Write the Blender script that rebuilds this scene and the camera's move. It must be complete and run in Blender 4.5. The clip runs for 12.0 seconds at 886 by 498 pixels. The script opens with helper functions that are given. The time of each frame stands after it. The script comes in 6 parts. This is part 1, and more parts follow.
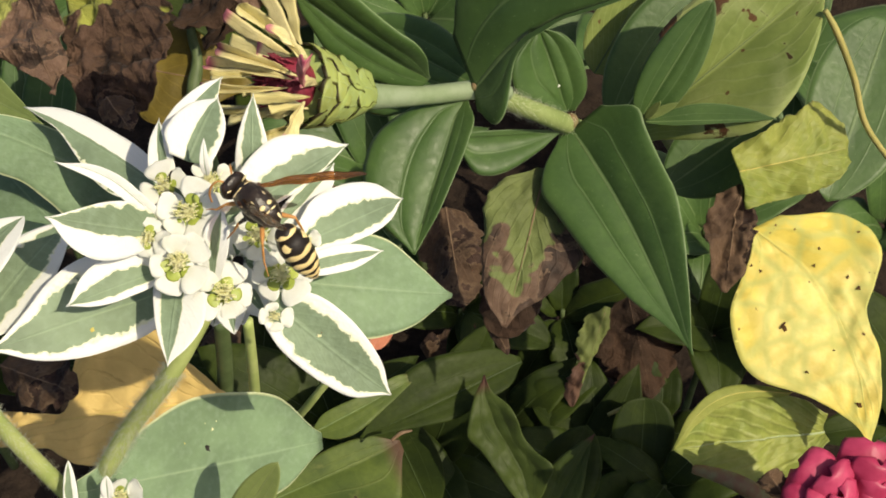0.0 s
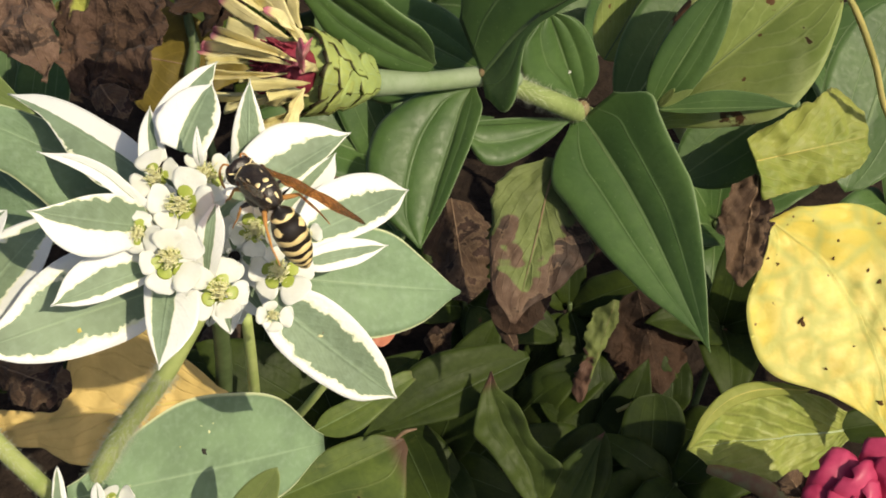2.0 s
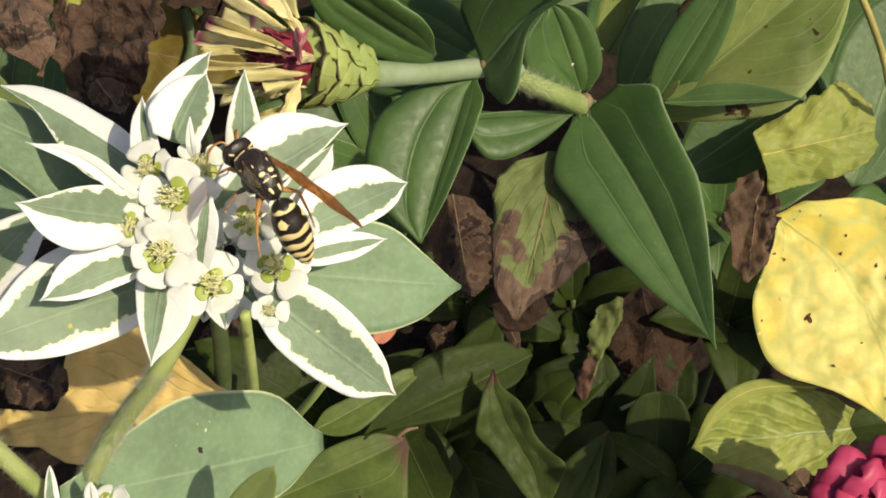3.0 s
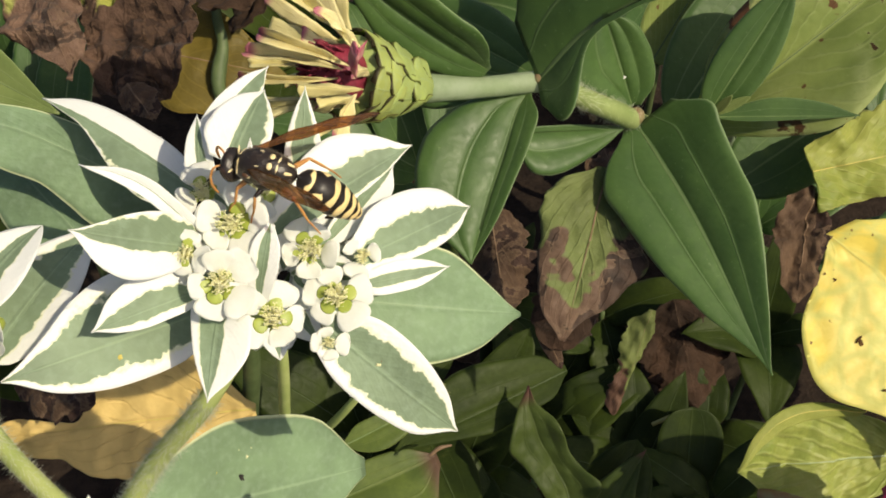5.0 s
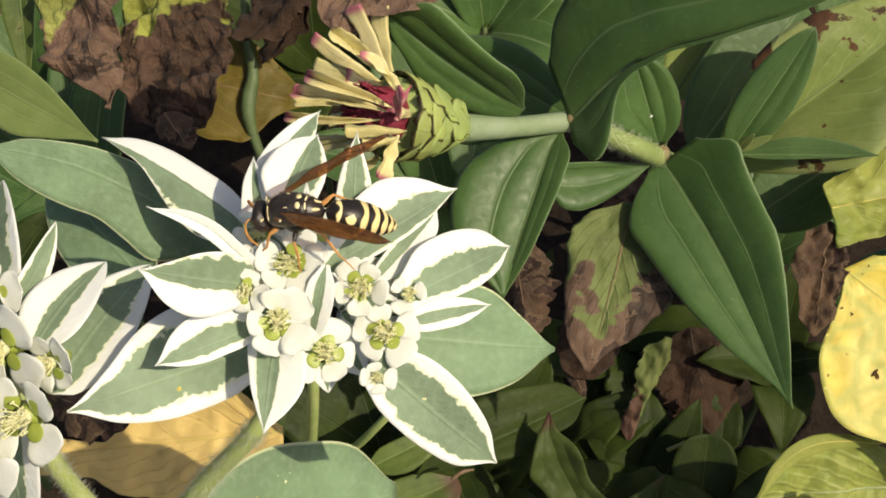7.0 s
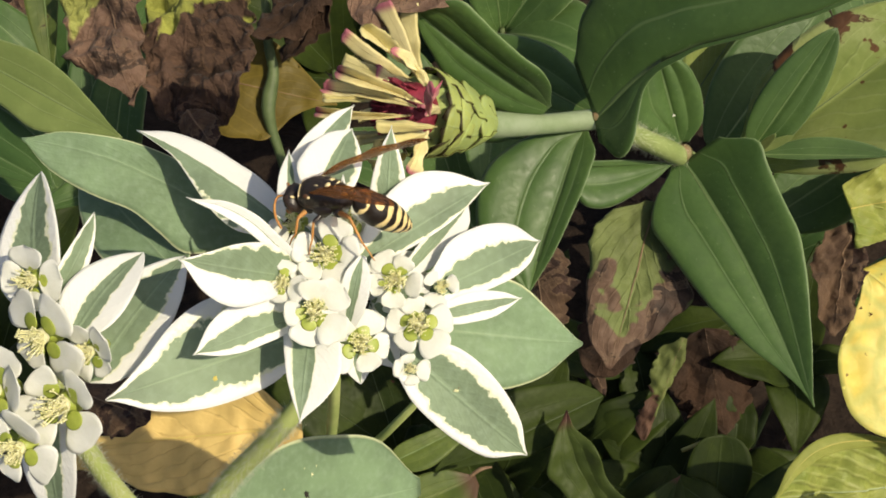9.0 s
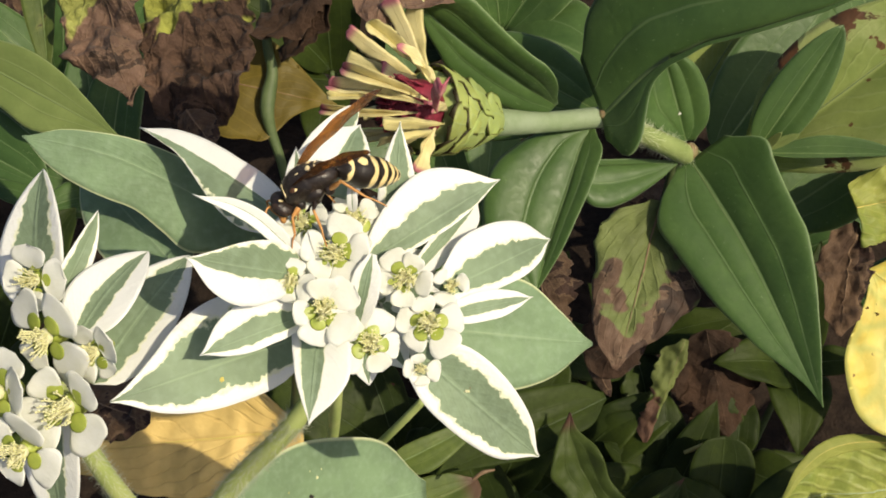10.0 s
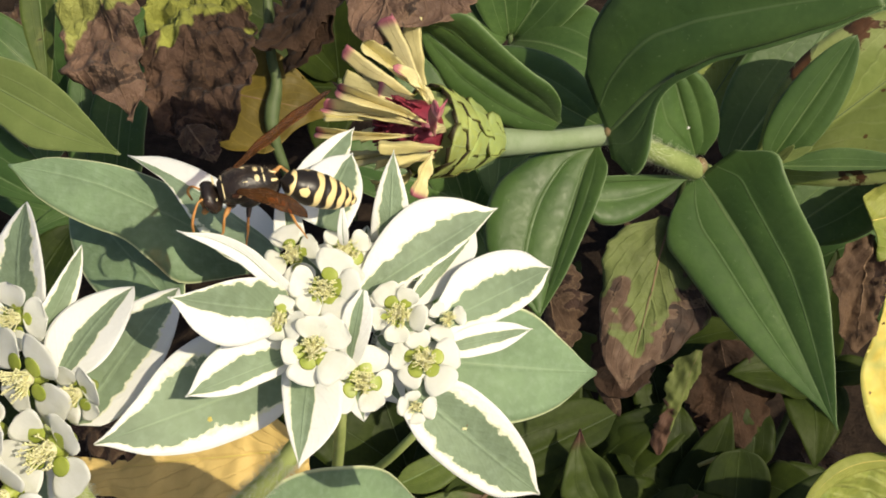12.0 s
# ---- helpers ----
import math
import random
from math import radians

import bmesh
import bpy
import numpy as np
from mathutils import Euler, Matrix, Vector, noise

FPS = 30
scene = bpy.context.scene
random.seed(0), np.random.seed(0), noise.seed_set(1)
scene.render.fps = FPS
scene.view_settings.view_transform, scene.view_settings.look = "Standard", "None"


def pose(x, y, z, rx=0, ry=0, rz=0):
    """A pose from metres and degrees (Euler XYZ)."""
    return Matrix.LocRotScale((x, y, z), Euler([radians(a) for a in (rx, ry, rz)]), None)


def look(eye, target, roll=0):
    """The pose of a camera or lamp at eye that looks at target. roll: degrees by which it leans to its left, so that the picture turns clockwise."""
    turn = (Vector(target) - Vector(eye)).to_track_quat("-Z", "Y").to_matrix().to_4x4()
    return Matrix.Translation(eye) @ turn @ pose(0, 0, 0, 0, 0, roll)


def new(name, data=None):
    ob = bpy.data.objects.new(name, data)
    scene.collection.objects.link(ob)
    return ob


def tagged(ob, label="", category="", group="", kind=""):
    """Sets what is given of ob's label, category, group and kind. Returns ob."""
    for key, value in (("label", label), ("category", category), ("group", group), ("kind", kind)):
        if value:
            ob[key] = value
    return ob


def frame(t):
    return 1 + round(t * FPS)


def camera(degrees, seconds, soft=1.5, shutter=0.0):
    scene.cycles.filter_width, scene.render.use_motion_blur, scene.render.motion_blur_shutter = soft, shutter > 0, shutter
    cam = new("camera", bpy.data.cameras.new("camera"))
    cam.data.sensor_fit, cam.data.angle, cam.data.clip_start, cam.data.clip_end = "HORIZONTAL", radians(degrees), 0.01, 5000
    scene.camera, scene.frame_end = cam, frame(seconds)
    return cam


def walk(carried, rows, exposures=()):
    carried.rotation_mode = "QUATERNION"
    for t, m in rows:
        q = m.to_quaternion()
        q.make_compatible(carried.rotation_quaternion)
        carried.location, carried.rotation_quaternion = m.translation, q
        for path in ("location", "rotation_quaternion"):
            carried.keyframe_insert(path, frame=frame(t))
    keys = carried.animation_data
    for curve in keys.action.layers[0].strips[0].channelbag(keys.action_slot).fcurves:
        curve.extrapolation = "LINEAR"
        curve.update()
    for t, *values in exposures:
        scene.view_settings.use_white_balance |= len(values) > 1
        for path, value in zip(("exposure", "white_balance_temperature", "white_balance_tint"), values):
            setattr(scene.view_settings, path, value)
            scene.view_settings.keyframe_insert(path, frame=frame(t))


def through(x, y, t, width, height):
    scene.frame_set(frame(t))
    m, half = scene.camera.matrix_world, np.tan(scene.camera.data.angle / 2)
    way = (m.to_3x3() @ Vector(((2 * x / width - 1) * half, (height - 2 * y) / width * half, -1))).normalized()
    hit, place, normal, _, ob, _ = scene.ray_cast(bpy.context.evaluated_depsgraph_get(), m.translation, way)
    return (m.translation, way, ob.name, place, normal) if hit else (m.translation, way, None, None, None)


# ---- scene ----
# Camera: hand-held close to a flower bed, looking steeply down.
cam = camera(39.4, 12.0, soft=1.8)
MM = 0.001
EYE, TILT = 0.36, -55.0
FIRST = pose(0, 0, EYE, 90 + TILT)
# The bed's own axes, in millimetres from the heart of the nearest flower: right, up the slope of view, towards the viewer.
BED = FIRST @ Matrix.Translation((-23 * MM, -1.5 * MM, -137 * MM))
ROWS = [
    (0.0, 0.00, 0.00, 0.00, 0.000, -0.000, 0.000),
    (0.5, -2.49, -0.32, -1.04, -0.117, -0.242, 0.059),
    (1.0, -3.65, -0.19, -2.59, -0.171, -0.242, 0.092),
    (1.5, -1.11, 0.61, -5.27, -0.364, 0.044, -0.029),
    (2.0, -0.77, 0.50, -8.34, -0.454, 0.075, -0.098),
    (2.5, -0.06, -0.03, -9.85, -0.419, 0.160, -0.181),
    (4.5, -5.07, 2.25, -17.88, -0.806, 0.392, 0.165),
    (5.0, -7.26, 3.35, -18.48, -0.724, 0.343, 0.597),
    (5.5, -8.83, 4.08, -17.39, -0.440, 0.384, 0.890),
    (6.0, -10.68, 4.73, -15.44, -0.324, 0.371, 1.177),
    (6.5, -10.83, 4.81, -13.94, -0.246, 0.474, 1.175),
    (7.0, -11.55, 5.93, -12.59, -0.004, 0.532, 1.395),
    (7.5, -13.79, 4.90, -10.54, 0.361, 0.600, 1.950),
    (9.5, -15.15, 4.36, -12.16, 0.148, 0.750, 1.653),
    (10.0, -16.42, 4.01, -13.57, 0.365, 0.409, 1.601),
    (10.5, -11.55, 4.25, -15.02, 0.407, 0.944, 1.264),
    (11.0, -13.15, 4.26, -16.19, 0.307, 1.057, 1.209),
    (11.5, -14.25, 3.89, -16.91, 0.372, 0.944, 0.967),
    (12.0, -14.20, 7.84, -17.98, 0.170, 1.256, 1.240),
]
walk(cam, [(t, FIRST @ pose(x * MM, y * MM, z * MM, rx, ry, rz)) for t, x, y, z, rx, ry, rz in ROWS])

# Light: a high clear sun over the viewer's right shoulder, and the sky.
SUN_WAY = (BED.to_3x3() @ Vector((0.50, 0.15, 0.853))).normalized()
sky_world = bpy.data.worlds.new("sky")
sky_world.use_nodes = True
scene.world = sky_world
_bg = sky_world.node_tree.nodes["Background"]
_sky = sky_world.node_tree.nodes.new("ShaderNodeTexSky")
_sky.sky_type, _sky.sun_disc = "NISHITA", False
_sky.dust_density, _sky.ozone_density = 4.0, 0.5
_sky.sun_elevation = math.asin(SUN_WAY.z)
_sky.sun_rotation = math.atan2(SUN_WAY.x, SUN_WAY.y)
_bg.inputs["Strength"].default_value = 0.098
sky_world.node_tree.links.new(_sky.outputs["Color"], _bg.inputs["Color"])
sun = new("sun", bpy.data.lights.new("sun", "SUN"))
sun.data.energy, sun.data.angle, sun.data.color = 4.55, radians(0.5), (1.0, 0.875, 0.65)
sun.matrix_world = look(SUN_WAY * 2.0, (0, 0, 0))


# ---- materials ----
class Net:
    """A small helper to wire a material's nodes."""

    def __init__(self, name):
        self.mat = bpy.data.materials.new(name)
        self.mat.use_nodes = True
        self.tree = self.mat.node_tree
        self.bsdf = self.tree.nodes["Principled BSDF"]
        self.out = self.tree.nodes["Material Output"]

    def node(self, kind, **sets):
        n = self.tree.nodes.new("ShaderNode" + kind)
        for key, value in sets.items():
            if key == "op":
                n.operation = value
            elif key == "attr":
                n.attribute_name = value
            elif key == "noise":
                n.inputs["Scale"].default_value, n.inputs["Detail"].default_value, n.inputs["Roughness"].default_value = value
        return n

    def put(self, socket, value):
        if isinstance(value, bpy.types.NodeSocket):
            self.tree.links.new(value, socket)
        elif isinstance(value, tuple) and len(value) == 3 and socket.type == "RGBA":
            socket.default_value = (*value, 1)
        else:
            socket.default_value = value

    def math(self, op, a, b=0.0, c=0.0, clamp=False):
        n = self.node("Math", op=op)
        n.use_clamp = clamp
        for k, v in enumerate((a, b, c)):
            self.put(n.inputs[k], v)
        return n.outputs[0]

    def ramp(self, x, lo, hi, out_lo=0.0, out_hi=1.0):
        n = self.node("MapRange")
        n.interpolation_type = "SMOOTHSTEP"
        for k, v in enumerate((x, lo, hi, out_lo, out_hi)):
            self.put(n.inputs[k], v)
        return n.outputs[0]

    def mix(self, t, a, b, blend="MIX"):
        n = self.node("Mix")
        n.data_type, n.blend_type = "RGBA", blend
        self.put(n.inputs[0], t)
        self.put(n.inputs[6], a)
        self.put(n.inputs[7], b)
        return n.outputs[2]

    def coords(self):
        return self.node("TexCoord").outputs["Object"]

    def noise(self, scale, detail=3.0, rough=0.55, vec=None, warp=0.0):
        n = self.node("TexNoise", noise=(scale, detail, rough))
        n.inputs["Distortion"].default_value = warp
        self.put(n.inputs["Vector"], vec or self.coords())
        return n.outputs["Fac"]

    def bump(self, height, distance, strength=1.0, after=None):
        n = self.node("Bump")
        self.put(n.inputs["Height"], height)
        n.inputs["Distance"].default_value, n.inputs["Strength"].default_value = distance, strength
        if after is not None:
            self.put(n.inputs["Normal"], after)
        return n.outputs["Normal"]

    def uv(self):
        n = self.node("SeparateXYZ")
        self.put(n.inputs[0], self.node("UVMap").outputs[0])
        return n.outputs[0], n.outputs[1]

    def finish(self, colour, rough=0.5, normal=None, through=0.0, glow_colour=None, spec=0.5):
        b = self.bsdf
        self.put(b.inputs["Base Color"], colour)
        self.put(b.inputs["Roughness"], rough)
        b.inputs["Specular IOR Level"].default_value = spec
        if normal is not None:
            self.put(b.inputs["Normal"], normal)
        if through:
            tr = self.node("BsdfTranslucent")
            self.put(tr.inputs["Color"], glow_colour if glow_colour is not None else colour)
            if normal is not None:
                self.put(tr.inputs["Normal"], normal)
            mixer = self.node("MixShader")
            mixer.inputs[0].default_value = through
            self.tree.links.new(b.outputs[0], mixer.inputs[1])
            self.tree.links.new(tr.outputs[0], mixer.inputs[2])
            self.tree.links.new(mixer.outputs[0], self.out.inputs["Surface"])
        return self.mat


def leaf_material(name, base, dark, vein, ribs=(7, 0.35), blotch=None, specks=None, rough=0.5, through=0.25, grain=0.00012, pale=None, spec=0.35, vein_mix=0.5, tip=None, fresh=None, vein_relief=0.8, soft_veins=0.0, netting=None):
    """A living or dead leaf: two tones, a midrib with side veins, blotches of decay, specks and a fine relief."""
    k = Net(name)
    s, t = k.uv()
    across = k.math("ABSOLUTE", k.math("SUBTRACT", t, 0.5))
    big, fine = k.noise(70, 4, 0.6), k.noise(900, 3, 0.6)
    colour = k.mix(k.ramp(big, 0.32, 0.68), base, dark)
    if pale is not None:
        colour = k.mix(k.ramp(k.noise(38, 3, 0.6, warp=0.4), 0.45, 0.62), colour, pale)
    colour = k.mix(k.math("MULTIPLY", k.ramp(fine, 0.35, 0.75), 0.35), colour, dark)
    mid = k.ramp(across, 0.006, 0.022, 1.0, 0.0)
    if ribs is None:
        side = k.ramp(k.math("ABSOLUTE", k.math("SUBTRACT", across, 0.21)), 0.003, 0.012, 1.0, 0.0)
        ribs = (1, 1)
        veins = k.math("MAXIMUM", mid, k.math("MULTIPLY", side, 0.6))
    else:
        veins = None
    wavy = k.math("ADD", k.math("SUBTRACT", s, k.math("MULTIPLY", across, ribs[1] * 2)), k.math("MULTIPLY", k.math("SUBTRACT", big, 0.5), 0.30))
    saw = k.math("ABSOLUTE", k.math("SUBTRACT", k.math("FRACT", k.math("MULTIPLY", wavy, ribs[0])), 0.5))
    if veins is None:
        side = k.ramp(saw, 0.03, 0.11 + soft_veins, 1.0, 0.0)
        veins = k.math("MAXIMUM", mid, k.math("MULTIPLY", side, 0.55))
    colour = k.mix(k.math("MULTIPLY", veins, vein_mix), colour, vein)
    if netting is not None:
        mesh = k.node("TexVoronoi")
        mesh.feature = "DISTANCE_TO_EDGE"
        mesh.inputs["Scale"].default_value = netting[1]
        warped = k.node("VectorMath", op="ADD")
        k.put(warped.inputs[0], k.coords())
        wob = k.node("TexNoise", noise=(netting[1] * 0.7, 2, 0.5))
        k.put(wob.inputs["Vector"], k.coords())
        small = k.node("VectorMath", op="SCALE")
        k.put(small.inputs[0], wob.outputs["Color"])
        small.inputs["Scale"].default_value = 0.6 / netting[1]
        k.put(warped.inputs[1], small.outputs[0])
        k.put(mesh.inputs["Vector"], warped.outputs[0])
        colour = k.mix(k.math("MULTIPLY", k.ramp(mesh.outputs["Distance"], 0.0, 0.20, 1.0, 0.0), netting[2]), colour, netting[0])
    dust = k.math("MULTIPLY", k.ramp(k.noise(1700, 2, 0.6), 0.66, 0.76), 0.30)
    colour = k.mix(dust, colour, vein)
    rim = k.node("Attribute", attr="rim").outputs["Fac"]
    colour = k.mix(k.math("MULTIPLY", k.ramp(rim, 0.955, 1.0), 0.55), colour, vein)
    if specks:
        spot = k.ramp(k.noise(420, 2, 0.5), specks[1], specks[1] + 0.03)
        colour = k.mix(spot, colour, specks[0])
    if blotch:
        decay = k.noise(blotch[2], 5, 0.62, warp=0.5)
        reach = k.ramp(decay, blotch[1] - 0.012, blotch[1] + 0.012)
        halo = k.ramp(decay, blotch[1] - 0.07, blotch[1] + 0.01)
        colour = k.mix(k.math("MULTIPLY", halo, 0.5), colour, blotch[3] if len(blotch) > 3 else vein)
        rot = k.mix(k.ramp(k.noise(260, 4, 0.65), 0.35, 0.68), blotch[0], tuple(0.35 * c for c in blotch[0]))
        colour = k.mix(reach, colour, rot)
    if fresh is not None:
        alive = k.math("ADD", s, k.math("MULTIPLY", k.math("SUBTRACT", k.noise(fresh[2], 3, 0.5, warp=0.25), 0.5), fresh[3]))
        living = k.mix(k.ramp(big, 0.3, 0.7), fresh[0], tuple(0.6 * c for c in fresh[0]))
        colour = k.mix(k.ramp(alive, fresh[1] - 0.02, fresh[1] + 0.02, 1.0, 0.0), colour, living)
    if tip is not None:
        colour = k.mix(k.ramp(s, 0.86, 0.97), colour, tip)
    relief = k.math("ADD", k.math("MULTIPLY", fine, 0.35), k.math("SUBTRACT", k.math("MULTIPLY", big, 1.2), k.math("MULTIPLY", veins, vein_relief)))
    net = k.node("TexVoronoi")
    net.feature = "DISTANCE_TO_EDGE"
    net.inputs["Scale"].default_value = 420
    k.put(net.inputs["Vector"], k.coords())
    normal = k.bump(k.ramp(net.outputs["Distance"], 0.0, 0.28), 0.0001, 0.22)
    normal = k.bump(relief, grain * 3.0, 0.55, normal)
    k.bsdf.inputs["Sheen Weight"].default_value = 0.04
    glow = k.mix(0.5, colour, (0.22, 0.34, 0.03), "ADD") if through > 0.2 else colour
    return k.finish(colour, k.ramp(fine, 0.2, 0.8, rough - 0.08, rough + 0.1), normal, through, glow, spec)


def variegated(name, threshold, green, white, cream, soft):
    """Grey-green heart with a toothed white margin; the margin's depth follows the blade's rim value."""
    k = Net(name)
    s, t = k.uv()
    rim = k.node("Attribute", attr="rim").outputs["Fac"]
    across = k.math("ABSOLUTE", k.math("SUBTRACT", t, 0.5))
    tooth = k.math("ADD", k.math("MULTIPLY", k.math("SUBTRACT", k.noise(760, 3, 0.6), 0.5), 0.42), k.math("MULTIPLY", k.math("SUBTRACT", k.noise(170, 3, 0.6), 0.5), 0.30))
    edge = k.math("ADD", rim, k.math("MULTIPLY", tooth, soft))
    fine, big = k.noise(1100, 2, 0.5), k.noise(120, 3, 0.55)
    heart = k.mix(k.ramp(big, 0.3, 0.7), green, tuple(c * 0.72 for c in green))
    heart = k.mix(k.math("MULTIPLY", k.ramp(fine, 0.4, 0.8), 0.25), heart, (0.34, 0.45, 0.33))
    heart = k.mix(k.math("MULTIPLY", k.ramp(across, 0.004, 0.02, 1.0, 0.0), 0.25), heart, (0.42, 0.55, 0.36))
    margin = k.mix(k.ramp(edge, threshold, threshold + 0.10), cream, white)
    colour = k.mix(k.ramp(edge, threshold - 0.025, threshold + 0.02), heart, margin)
    slant = k.math("ADD", k.math("SUBTRACT", s, k.math("MULTIPLY", across, 0.9)), k.math("MULTIPLY", k.math("SUBTRACT", big, 0.5), 0.25))
    ribs = k.ramp(k.math("ABSOLUTE", k.math("SUBTRACT", k.math("FRACT", k.math("MULTIPLY", slant, 8.0)), 0.5)), 0.0, 0.22, 1.0, 0.0)
    mid = k.ramp(across, 0.0, 0.05, 1.0, 0.0)
    height = k.math("SUBTRACT", k.math("ADD", fine, k.math("MULTIPLY", big, 2.0)), k.math("ADD", k.math("MULTIPLY", ribs, 0.10), k.math("MULTIPLY", mid, 0.5)))
    normal = k.bump(height, 0.00025, 0.5)
    return k.finish(colour, 0.55, normal, 0.22, None, 0.3)


def plain_material(name, a, b, scale=300, rough=0.5, relief=0.0001, through=0.0, spec=0.4, metal=0.0):
    k = Net(name)
    colour = k.mix(k.ramp(k.noise(scale, 4, 0.6), 0.3, 0.7), a, b)
    normal = k.bump(k.noise(scale * 3, 3, 0.6), relief, 0.6) if relief else None
    k.bsdf.inputs["Metallic"].default_value = metal
    return k.finish(colour, rough, normal, through, None, spec)


